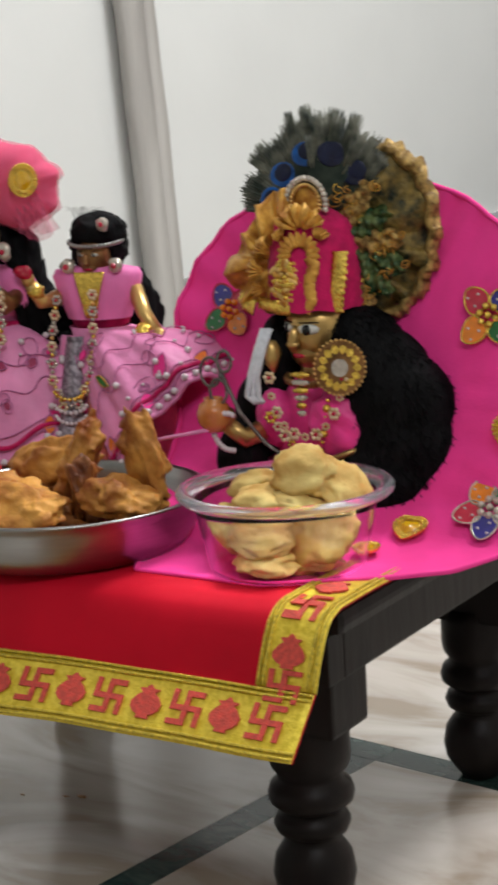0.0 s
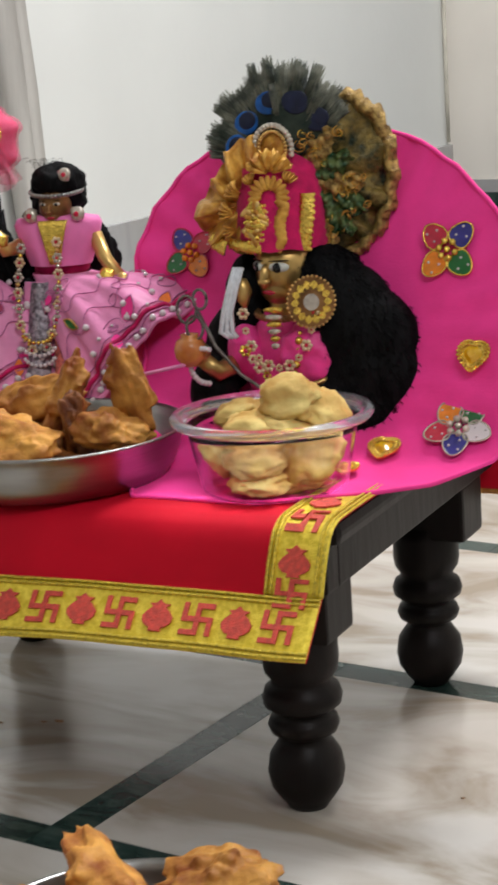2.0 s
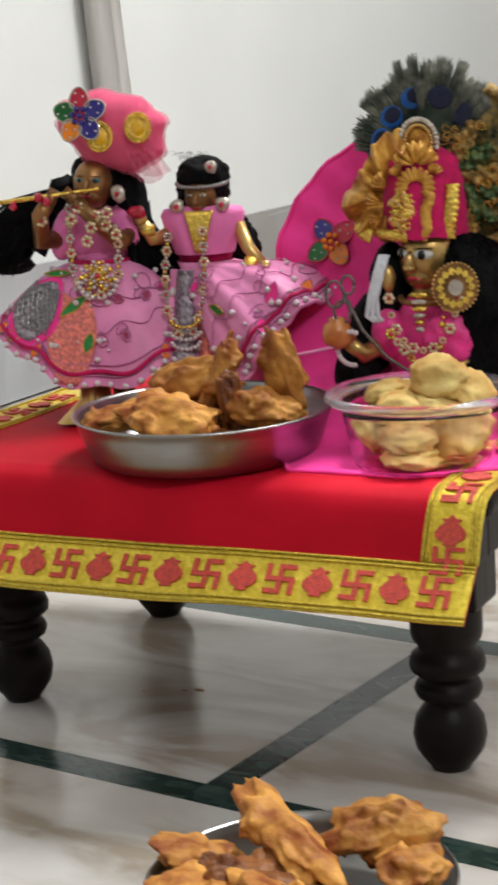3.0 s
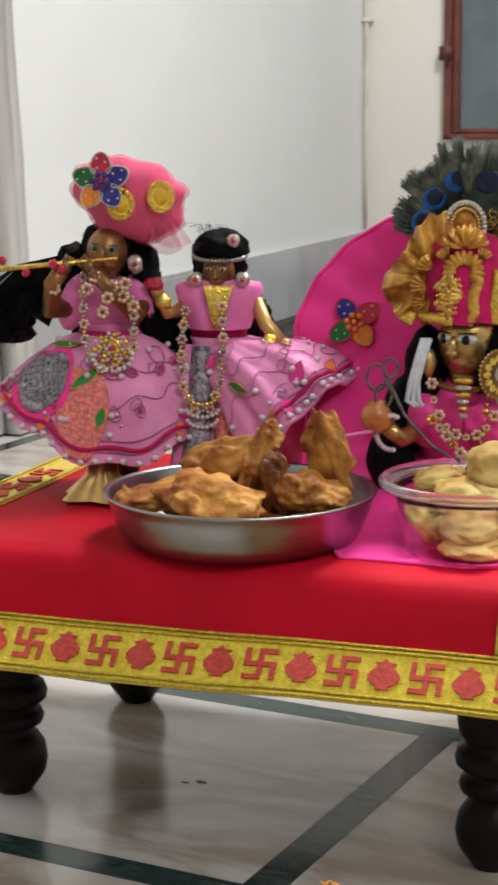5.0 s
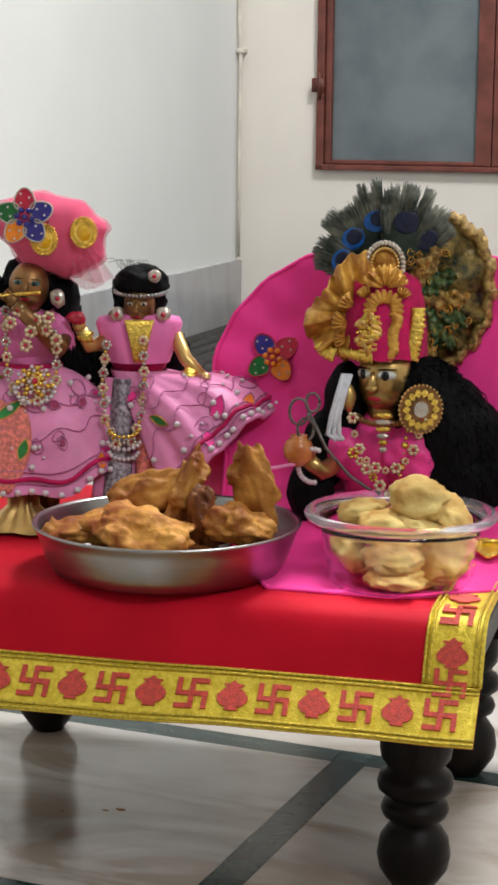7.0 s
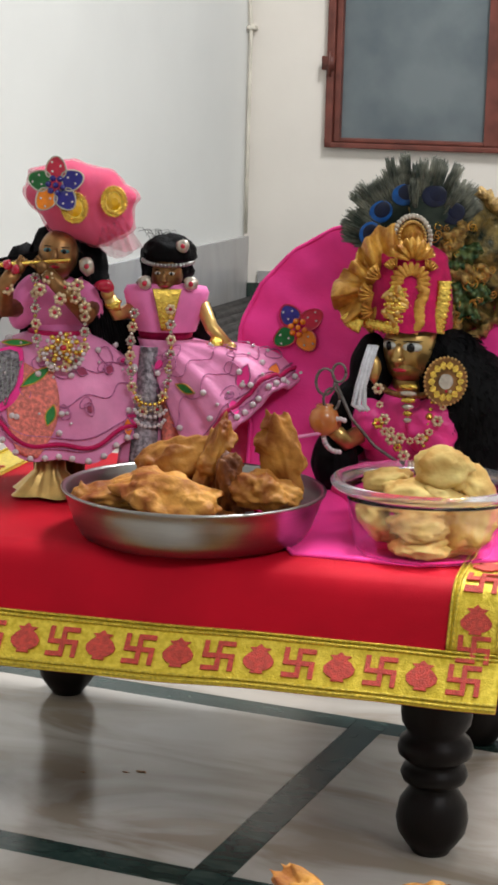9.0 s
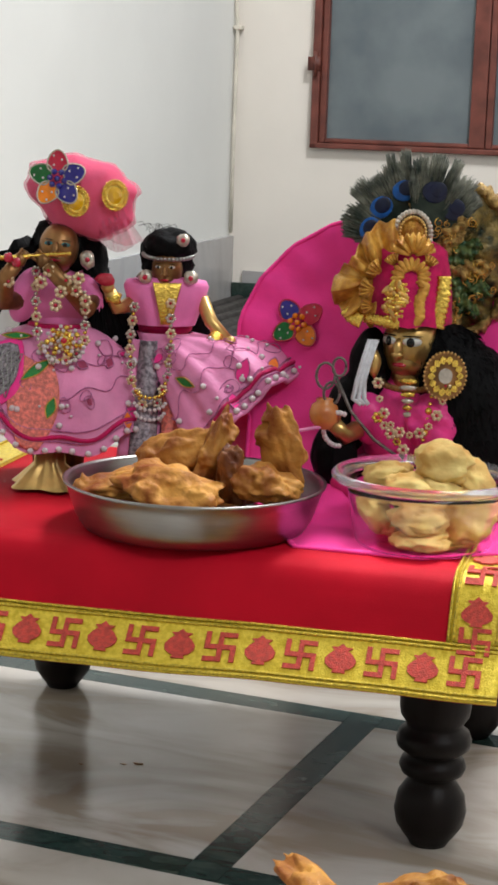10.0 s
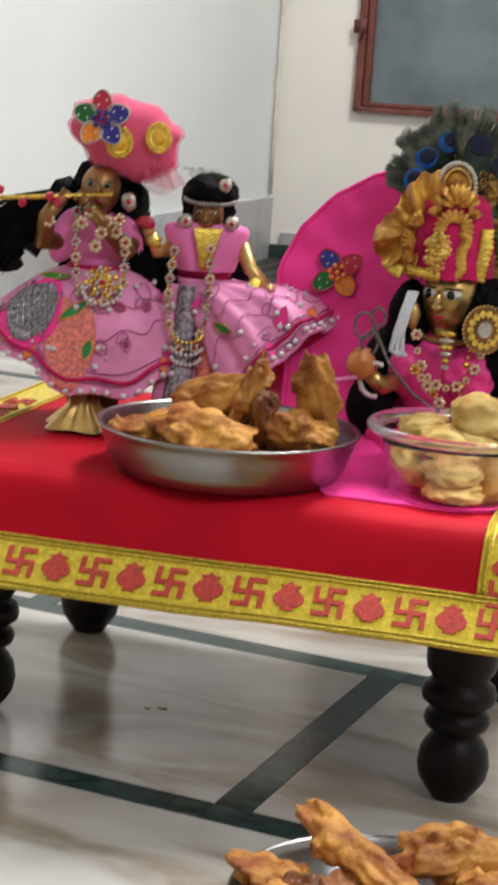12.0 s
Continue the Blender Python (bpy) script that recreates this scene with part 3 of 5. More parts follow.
FLAKE_TIP = vec(-0.076, -0.166, 0.058)
DISH = vec(-0.010, -0.223, 0.0)
steel_dish(DISH, 0.091, 0.03, 0.074, label="shallow steel dish of fritters standing on the marble floor")
for c, r, turn, seed, m in (
        ((-0.012, 0.012, 0.045), (0.052, 0.017, 0.013), along(DISH + vec(0.028, -0.012, 0.030), FLAKE_TIP), 21, FRITTER), ((-0.066, 0.000, 0.032), (0.026, 0.024, 0.014), (0, 15, 20), 22, FRITTER),
        ((0.030, 0.050, 0.042), (0.034, 0.022, 0.018), (20, -8, 10), 23, FRITTER), ((0.062, 0.022, 0.036), (0.020, 0.022, 0.016), (0, 0, 40), 24, FRITTER),
        ((-0.02, -0.02, 0.026), (0.045, 0.034, 0.018), (0, 0, 25), 25, FRITTER_DARK), ((0.015, -0.045, 0.03), (0.040, 0.022, 0.018), (0, 10, -10), 26, FRITTER),
        ((-0.05, -0.04, 0.03), (0.026, 0.030, 0.016), (0, 0, 0), 27, FRITTER)):
    fritter(DISH + Vector(c), r, turn, seed, m, 2 if seed == 21 else 8, "fritters in the floor dish")

# ---- clear plastic tub of biscuits ----
TUB = vec(-0.026, 0.040, 0.2165)
tub = thing("plastic_tub", TUB, "clear round plastic tub half full of biscuits", "tub")
prof = [(0.0, 0.0), (0.044, 0.0), (0.0475, 0.001), (0.049, 0.004), (0.0555, 0.038), (0.0566, 0.0448), (0.0554, 0.0448), (0.0543, 0.038), (0.0480, 0.0046), (0.0470, 0.0022), (0.044, 0.0014), (0.0, 0.0014)]
part("body", add_lathe(BM(), prof, Matrix.Translation(TUB), 80), CLEAR, tub).visible_shadow = False
prof = [(0.0566, 0.0450), (0.0615, 0.0452), (0.0650, 0.0460), (0.0670, 0.0480), (0.0672, 0.0500), (0.0658, 0.0520), (0.063, 0.0527), (0.0600, 0.0515), (0.0576, 0.0490), (0.0566, 0.0450)]
part("rim", add_lathe(BM(), prof, Matrix.Translation(TUB), 80), CLEAR_RIM, tub, "thick rolled clear rim").visible_shadow = False


def biscuit(c, r, turn, seed, mat=BISCUIT):
    bm = BM()
    add_ell(bm, (0, 0, 0), (r[0] * 0.93, r[1] * 0.93, r[2]), Matrix(), 4, 0, 0.30, 1.5, seed * 2.3)
    ob = finish("biscuit", bm, mat, pose(*(TUB + Vector(c)), *turn))
    return tagged(ob, "pale round sugar biscuit" if mat is BISCUIT else "round biscuit with a browned top", "biscuit", "biscuits in the tub")


for c, r, turn, seed, m in (
        ((-0.034, -0.008, 0.022), (0.020, 0.017, 0.009), (20, 48, 30), 1, BISCUIT), ((0.002, -0.032, 0.025), (0.021, 0.017, 0.009), (18, 2, 10), 2, BISCUIT_BROWN),
        ((0.003, -0.028, 0.011), (0.022, 0.018, 0.008), (5, 0, 0), 3, BISCUIT), ((0.032, -0.014, 0.026), (0.022, 0.020, 0.012), (52, -18, 25), 4, BISCUIT_BROWN),
        ((-0.006, -0.010, 0.043), (0.024, 0.020, 0.009), (8, 4, 0), 5, BISCUIT), ((-0.030, 0.014, 0.046), (0.019, 0.017, 0.008), (12, -10, 0), 6, BISCUIT),
        ((0.012, 0.004, 0.060), (0.023, 0.019, 0.011), (38, -8, 20), 7, BISCUIT), ((0.030, 0.016, 0.050), (0.021, 0.018, 0.009), (20, 42, 10), 8, BISCUIT),
        ((0.0, 0.018, 0.030), (0.030, 0.024, 0.012), (0, 0, 0), 9, BISCUIT), ((0.018, -0.010, 0.009), (0.022, 0.020, 0.007), (0, 0, 0), 10, BISCUIT_BROWN),
        ((-0.018, 0.008, 0.012), (0.024, 0.022, 0.009), (0, 0, 0), 11, BISCUIT), ((0.012, -0.004, 0.038), (0.026, 0.020, 0.010), (-10, 10, 0), 12, BISCUIT)):
    biscuit(c, r, turn, seed, m)

# dirt specks on the marble
for x, y, r, sd in ((-0.253, 0.104, 0.0045, 1), (-0.264, 0.099, 0.0025, 2), (-0.296, 0.088, 0.002, 3), (0.088, 0.062, 0.0015, 4)):
    bm = BM()
    add_ell(bm, (0, 0, 0), (r, r * 0.6, 0.0004), Matrix(), 2, 0, 0.8, 2.0, sd)
    tagged(finish("dirt_speck", bm, BRASS_DARK, pose(x, y, 0.0003)), "small dark dirt speck on the marble floor", "dirt", "dirt specks")

# ---- spread pink cloth behind the seated figurine ----
SPREAD = [(-0.004, 0.2175, -0.065, 0.045), (0.030, 0.2178, -0.045, 0.085), (0.060, 0.2185, -0.035, 0.112), (0.095, 0.226, -0.030, 0.135), (0.125, 0.243, -0.028, 0.152),
          (0.151, 0.275, -0.028, 0.160), (0.168, 0.314, -0.039, 0.165), (0.181, 0.350, -0.046, 0.160), (0.192, 0.382, -0.051, 0.141), (0.201, 0.409, -0.054, 0.114), (0.208, 0.429, -0.054, 0.080), (0.213, 0.440, -0.054, 0.034)]


def spread(u, v, h=0.0):
    """A point of the spread cloth: u from -1 to 1 across, v from 0 at the front to 1 at the top."""
    def at(v):
        t = max(0.0, min(0.9999, v)) * (len(SPREAD) - 1)
        i = int(t)
        a, b = SPREAD[i], SPREAD[i + 1]
        return [p + (q - p) * (t - i) for p, q in zip(a, b)]
    y, z, cx, w = at(v)
    y2, z2, _, _ = at(v + 0.01)
    y1, z1, _, _ = at(v - 0.01)
    n = vec(0.15, z1 - z2, y2 - y1)
    n = vec(0.12, -(z2 - z1) / 0.02, (y2 - y1) / 0.02).normalized()
    x = cx + u * w
    back = max(0.0, min(1.0, (z - 0.222) / 0.05))
    ang = math.atan2(z - 0.30, x + 0.03)
    far = math.hypot(x + 0.03, z - 0.30) / 0.16
    fold = 0.0035 * math.sin(ang * 31 + 0.8 * math.sin(ang * 5)) * max(0.0, far - 0.35) * back
    return vec(x, y - 0.155 * (x + 0.05) * back - 0.018 * back * max(0, far - 0.8), z) + n * (h + fold)


pink_cloth = thing("spread_skirt", (-0.03, 0.1, 0.216), "hot pink satin skirt spread out like a round backrest", "skirt")
solid(part("cloth", add_grid(BM(), lambda u, v: spread(2 * u - 1, v), 70, 90), PINK, pink_cloth, "hot pink satin"), 0.002, 1)
part("piping", add_tube(BM(), [spread(-1, i / 40) for i in range(41)] + [spread(1, 1 - i / 40) for i in range(41)], 0.0018, 6), PINK, pink_cloth)


def teardrop(r0, r1, w, n=14):
    return [(r0 + (r1 - r0) * (0.5 - 0.5 * math.cos(math.pi * k / n)), w * math.sin(math.pi * (k / n) ** 0.75)) for k in range(n + 1)] + \
           [(r0 + (r1 - r0) * (0.5 - 0.5 * math.cos(math.pi * k / n)), -w * math.sin(math.pi * (k / n) ** 0.75)) for k in range(n - 1, 0, -1)]


def flower(place, colours, size, parent=None, start=45.0, rim=None, centre=None):
    """A brooch of enamel petals with wire rims, laid on a surface by place(x, y, height)."""
    for k, m in enumerate(colours):
        a = radians(start + 360 / len(colours) * k)
        c, s = math.cos(a), math.sin(a)
        out = [(size * (x * c - y * s), size * (x * s + y * c)) for x, y in teardrop(0.24, 1.0, 0.36)]
        petal = part("petal", add_plate(BM(), out, place, 0.0012), m, parent, smooth=False)
        part("rim", add_tube(BM(), [place(x, y, 0.0012) for x, y in out + out[:1]], 0.0007 if size > 0.012 else 0.0005, 5), rim or GOLD, petal)
        bm = BM()
        for r, t in ((0.48, 0.12), (0.66, -0.16), (0.80, 0.13)):
            add_ell(bm, place(size * (r * c - t * s), size * (r * s + t * c), 0.0014), 0.0009 * size / 0.02, sub=1)
        part("crystal", bm, PEARL, petal)
    bm = BM()
    for k in range(7):
        r = 0 if k == 0 else 0.26 * size
        add_ell(bm, place(r * math.cos(k), r * math.sin(k), 0.0018), 0.0022 * size / 0.02, sub=2)
    part("centre", bm, centre or GOLD, parent)


def frame_on(p, n, up=vec(0, 0, 1)):
    n = Vector(n).normalized()
    r = up.cross(n).normalized()
    u = n.cross(r)
    return lambda x, y, h: Vector(p) + r * x + u * y + n * h


def on_spread(u, v):
    p = spread(u, v, 0.004)
    e = (spread(u + 0.02, v, 0.004) - spread(u - 0.02, v, 0.004)).normalized()
    t = (spread(u, v + 0.02, 0.004) - spread(u, v - 0.02, 0.004)).normalized()
    n = e.cross(t).normalized()
    t = n.cross(e)
    return lambda x, y, h: p + e * x + t * y + n * h


def find_spread(x, z):
    return min(((spread(u / 40, v / 60) - vec(x, 0, z)).xz.length, u / 40, v / 60) for u in range(-40, 41) for v in range(4, 61))[1:]


for x, z, cols, size, st, rim, cen, lab in (
        (0.055, 0.354, (GEM_BLUE, GEM_RED, GEM_ORANGE, GEM_GREEN), 0.0235, 50, GOLD, GOLD, "four-petalled enamel flower brooch in red blue green and orange"),
        (-0.157, 0.349, (GEM_RED, GEM_BLUE, GEM_GREEN, GEM_ORANGE), 0.0225, 40, GEM_RED, GEM_ORANGE, "enamel flower brooch in blue red green and orange"),
        (0.078, 0.241, (GEM_GREEN, GEM_ORANGE, GEM_RED, GEM_BLUE, PEARL), 0.024, 60, GEM_WHITE, GEM_WHITE, "enamel flower brooch with silver wire rims")):
    pl = on_spread(*find_spread(x, z))
    brooch = thing("flower_brooch", pl(0, 0, 0), lab, "brooch", "brooches on the pink cloth")
    flower(pl, cols, size, brooch, st, rim, cen)


def heart_outline(s):
    return [(s * 0.062 * 16 * math.sin(a) ** 3, s * 0.062 * (13 * math.cos(a) - 5 * math.cos(2 * a) - 2 * math.cos(3 * a) - math.cos(4 * a) + 2)) for a in [k * math.pi / 14 for k in range(28)]]


def heart_jewel(place, s, label, outline=None):
    """A yellow stone in a double border of gold beads."""
    ob = thing("jewel", place(0, 0, 0), label, "jewel", "gold jewels")
    out = outline or [(0.5 * x + 0.55 * s * math.sin(k * math.pi / 14), 0.5 * y + 0.55 * s * math.cos(k * math.pi / 14)) for k, (x, y) in enumerate(heart_outline(s))]
    part("setting", add_plate(BM(), out, place, 0.0015), GOLD, ob, smooth=False)
    bm = BM()
    for k in (1.0, 0.78):
        for x, y in out[::1]:
            add_ell(bm, place(x * k, y * k, 0.0018), 0.00125 * s / 0.011, sub=2)
    part("bead_border", bm, GOLD, ob)
    bm = BM()
    rim = [bm.verts.new(place(x * 0.58, y * 0.58, 0.0018)) for x, y in out]
    mid = [bm.verts.new(place(x * 0.26, y * 0.26, 0.0042)) for x, y in out]
    for i in range(len(rim)):
        j = (i + 1) % len(rim)
        bm.faces.new((rim[i], rim[j], mid[j], mid[i]))
    bm.faces.new(mid)
    part("stone", bm, GEM_YELLOW, ob, "faceted yellow stone", smooth=False)
    return ob


for x, z, s in ((0.029, 0.227, 0.0105), (0.083, 0.285, 0.0112), (0.012, 0.2205, 0.008)):
    heart_jewel(on_spread(*find_spread(x, z)), s, "heart-shaped yellow jewel bordered with gold beads on pink cloth")



def blossom(parent, name, p, size, mat, face=vec(0.15, -1, 0.1)):
    """A small six-petalled metal flower with a red stone."""
    pl = frame_on(p, face)
    bm = BM()
    for k in range(6):
        a = k * math.pi / 3 + size * 900
        add_ell(bm, pl(size * 0.62 * math.cos(a), size * 0.62 * math.sin(a), 0.0), (size * 0.42, size * 0.30, size * 0.42), sub=1)
    ob = part(name, bm, mat, parent)
    part("red_stone", add_ell(BM(), pl(0, 0, size * 0.25), size * 0.30, sub=1), GEM_RED, ob)
    return ob


# ---- seated figurine ----
G = pose(-0.060, 0.142, -0.002, 0, 0, 10)


def g(x, y, z):
    return G @ vec(x, y, z)


def add_head(bm, M, s, skin=0, white=1, dark=2, lip=3, eye=1.0):
    """A plain moulded head facing -y, s is its half-height."""
    add_ell(bm, (0, 0, 0), (0.80 * s, 0.80 * s, s), M, 3, skin)
    add_ell(bm, (0, -0.10 * s, -0.45 * s), (0.62 * s, 0.66 * s, 0.5 * s), M, 3, skin)
    add_ell(bm, (0, -0.82 * s, -0.10 * s), (0.13 * s, 0.17 * s, 0.34 * s), M, 2, skin, turn=(-14, 0, 0))
    add_ell(bm, (0, -0.86 * s, -0.24 * s), (0.19 * s, 0.16 * s, 0.12 * s), M, 2, skin)
    add_ell(bm, (0, -0.70 * s, -0.52 * s), (0.22 * s, 0.10 * s, 0.07 * s), M, 2, lip)
    for k in (-1, 1):
        add_ell(bm, (k * 0.34 * s, -0.665 * s, 0.12 * s), (0.28 * s * eye, 0.09 * s, 0.14 * s * eye), M, 2, white, turn=(0, 0, k * 24))
        add_ell(bm, (k * 0.33 * s, -0.73 * s, 0.11 * s), (0.125 * s * eye, 0.06 * s, 0.13 * s * eye), M, 2, dark, turn=(0, 0, k * 24))
        add_ell(bm, (k * 0.34 * s, -0.66 * s, 0.28 * s), (0.29 * s * eye, 0.09 * s, 0.022 * s), M, 2, dark, turn=(0, -1.5 * k, k * 24))
    return bm


bm = BM()
add_head(bm, G @ pose(0.003, 0.003, 0.3480, 0, 0, -27), 0.0276)
add_tube(bm, [g(0.002, 0.002, 0.335), g(0.002, 0.004, 0.310)], 0.013, 12)
add_ell(bm, (0.0, 0.008, 0.280), (0.032, 0.026, 0.045), G, 3, 4)
add_ell(bm, (0.024, -0.013, 0.287), (0.022, 0.019, 0.026), G, 4, 4, 0.16, 2.0, 3, (10, -25, 0))
add_tube(bm, [g(0.023 + 0.017 * math.cos(k * 0.4), -0.017 + 0.017 * math.sin(k * 0.4) * 0.9, 0.270 + 0.006 * math.cos(k * 0.4)) for k in range(17)], 0.0022, 6, 0)
add_ell(bm, (-0.026, -0.004, 0.290), (0.015, 0.016, 0.020), G, 3, 4, 0.1, 1.5, 5)
add_tube(bm, [g(0.027, -0.014, 0.278), g(0.034, -0.02, 0.262), g(0.026, -0.03, 0.248)], [0.009, 0.008, 0.007], 10)
add_tube(bm, [g(-0.030, -0.008, 0.285), g(-0.044, -0.022, 0.279), g(-0.054, -0.028, 0.290)], [0.008, 0.007, 0.006], 10)
add_ell(bm, (-0.056, -0.028, 0.294), (0.009, 0.008, 0.009), G, 2)
add_ell(bm, (0.0, -0.004, 0.240), (0.055, 0.040, 0.028), G, 3, 4, 0.2, 1.5, 2)
gopal = finish("seated_figurine", bm, [BRASS_MID, EYE_WHITE, EYE_DARK, GEM_RED, ROBE])
tagged(gopal, "polished brass seated deity figurine in a pink satin blouse", "figurine")

# clay pot held in the hand, with a straw and a bead bracelet
pot = thing("clay_pot", g(-0.060, -0.034, 0.286), "glossy brown clay pot held in the brass figurine's palm", "pot")
part("pot_body", add_lathe(BM(), [(0.0, -0.011), (0.006, -0.011), (0.0105, -0.005), (0.0115, 0.001), (0.0095, 0.007), (0.0060, 0.0095), (0.0068, 0.0115), (0.0050, 0.0115), (0.004, 0.008), (0.0, 0.008)], G @ Matrix.Translation((-0.060, -0.034, 0.297)), 24), CLAY, pot)
part("straw", add_tube(BM(), [g(-0.062, -0.040, 0.288), g(-0.096, -0.048, 0.282)], 0.0014, 6), PALE_PINK, pot, "pale pink straw")
bracelet = thing("bead_bracelet", g(-0.049, -0.036, 0.286), "white glass bead bracelet round the figurine's wrist", "bracelet")
for k in range(16):
    a = k / 15 * 3.6 + 1.2
    part("bead", add_ell(BM(), g(-0.049 + 0.011 * math.cos(a), -0.036 - 0.003 * math.sin(a), 0.286 + 0.013 * math.sin(a)), 0.0021, sub=2), PEARL, bracelet)
bm = BM()
for off in (-0.0026, 0.0, 0.0026):
    add_tube(bm, [g(-0.026 + off, -0.018, 0.352), g(-0.030 + off, -0.022, 0.338), g(-0.034 + off, -0.025, 0.322), g(-0.035 + off * 1.6, -0.026, 0.308), g(-0.030 + off, -0.027, 0.304)], 0.0019, 7)
tagged(finish("thread_tassel", bm, WHITE_THREAD), "white cotton thread tassel hanging from the turban", "tassel")
# carved stick with scrolls
stick = thing("carved_stick", g(-0.02, -0.034, 0.268), "thin silver stick with scrolled head", "stick")
part("shaft", add_tube(BM(), [g(-0.052, -0.036, 0.325), g(-0.040, -0.038, 0.300), g(-0.022, -0.040, 0.280), g(0.000, -0.042, 0.266)], 0.0013, 8), DARK_SILVER, stick)
for cx, cz, r in ((-0.060, 0.326, 0.007), (-0.055, 0.313, 0.006), (-0.050, 0.333, 0.005)):
    part("scroll", add_tube(BM(), [g(cx + r * math.cos(a), -0.036, cz + 1.4 * r * math.sin(a)) for a in [k * 0.45 for k in range(15)]], 0.0011, 6), DARK_SILVER, stick)
# necklace of flower pieces and a stone pendant
necklace = thing("necklace", g(0.0, -0.03, 0.31), "gilt necklace of enamel flowers with a silver stone pendant", "necklace")
for k in range(11):
    a = math.pi * (1.02 + 0.96 * k / 10)
    blossom(necklace, "flower_link", g(0.004 + 0.025 * math.cos(a), -0.030 - 0.006 * math.sin(-a), 0.324 + 0.040 * math.sin(a)), 0.0046 if k % 2 == 0 else 0.0030, GILT_FLOWER)
for k in range(9):
    blossom(necklace, "flower_link", g(-0.020 + 0.0050 * k, -0.034 - 0.0006 * k, 0.296 - 0.0058 * k), 0.0036 if k % 2 else 0.0048, GILT_FLOWER if k % 3 else GOLD)
for k in range(6):
    part("pendant_link", add_ell(BM(), (0.0015, -0.033, 0.324 - 0.0050 * k), (0.0068 - 0.0008 * k, 0.0018, 0.0021), G, 3, 0, 0.35, 3.2, k), GEM_WHITE if k % 2 else GOLD, necklace)
bm = BM()
for k in range(10):
    add_ell(bm, g(0.020 - 0.0008 * k, -0.028 - 0.0006 * k, 0.318 - 0.0054 * k), (0.0030 if k % 3 == 0 else 0.0016), sub=2)
part("bead_string", bm, GOLD, necklace)
# collar of beads
bm = BM()
for k in range(22):
    a = -math.pi * (0.02 + 0.96 * k / 21)
    add_ell(bm, g(0.002 + 0.020 * math.cos(a), 0.0 + 0.024 * math.sin(a), 0.319 - 0.003 * math.sin(-a)), 0.0026, sub=2, amp=0.2, freq=2, seed=k)
part("bead_collar", bm, BRASS_DARK, necklace)
# round earring
EAR = frame_on(g(0.028, -0.031, 0.329), G.to_3x3() @ vec(0.30, -0.95, 0.05))
earring = thing("round_earring", EAR(0, 0, 0), "round gilt sunflower earring with a mirror centre", "earring")
part("disc", add_plate(BM(), [(0.0165 * math.cos(k * 0.157), 0.0178 * math.sin(k * 0.157)) for k in range(40)], EAR, 0.001), BRASS_DARK, earring, smooth=False)
for k in range(14):
    a = k / 14 * 2 * math.pi
    part("ray", add_plate(BM(), [((0.0082 + 0.006 * x) * math.cos(a) - 0.0026 * y * math.sin(a), (0.0088 + 0.0065 * x) * math.sin(a) + 0.0026 * y * math.cos(a)) for x, y in ((0, 0), (0.35, 1), (0.75, 0.8), (1, 0), (0.75, -0.8), (0.35, -1))], lambda x, y, h: EAR(x, y, h + 0.001), 0.0016), GOLD, earring, smooth=False)
part("mirror", add_plate(BM(), [(0.0055 * math.cos(k * 0.314), 0.0058 * math.sin(k * 0.314)) for k in range(20)], lambda x, y, h: EAR(x, y, h + 0.001), 0.0012), GEM_WHITE, earring, "small round mirror", smooth=False)
bm = BM()
for k in range(34):
    a = k / 34 * 2 * math.pi
    add_ell(bm, EAR(0.0165 * math.cos(a), 0.0178 * math.sin(a), 0.001), 0.0011, sub=1)
part("bead_rim", bm, BRASS, earring)
part("ear_clip", add_ell(BM(), g(-0.024, -0.014, 0.334), (0.005, 0.006, 0.011), sub=2, amp=0.3, freq=2.4, seed=9), BRASS, earring)


# long black wig
G = pose(-0.055, 0.130, -0.002, 0, 0, 10)
wig = thing("wig", g(0.06, 0.02, 0.23), "long bushy black wig on the brass figurine", "wig")
bm = BM()
HAIR_BLOBS = (((0.026, 0.018, 0.338), (0.032, 0.022, 0.026), 0), ((0.042, 0.012, 0.318), (0.038, 0.025, 0.034), 35), ((0.054, 0.008, 0.294), (0.042, 0.027, 0.042), 20),
              ((0.060, 0.004, 0.268), (0.041, 0.027, 0.040), 10), ((0.046, 0.0, 0.250), (0.046, 0.028, 0.031), 0))
for c, r, tilt in HAIR_BLOBS:
    add_ell(bm, c, r, G, 4, 0, 0.04, 2.0, r[0] * 90, (0, tilt, 0))
for c, r, sd in (((-0.030, 0.022, 0.325), (0.016, 0.018, 0.034), 5), ((-0.045, 0.020, 0.290), (0.018, 0.018, 0.030), 6), ((-0.055, 0.004, 0.262), (0.018, 0.016, 0.024), 8)):
    add_ell(bm, c, r, G, 4, 0, 0.1, 2.0, sd)
mass = part("hair_mass", bm, HAIR, wig)
merge = mass.modifiers.new("merge", "REMESH")
merge.mode, merge.voxel_size, merge.use_smooth_shade = "VOXEL", 0.0022, True
soften = mass.modifiers.new("soften", "SMOOTH")
soften.factor, soften.iterations = 0.5, 8
bm = BM()
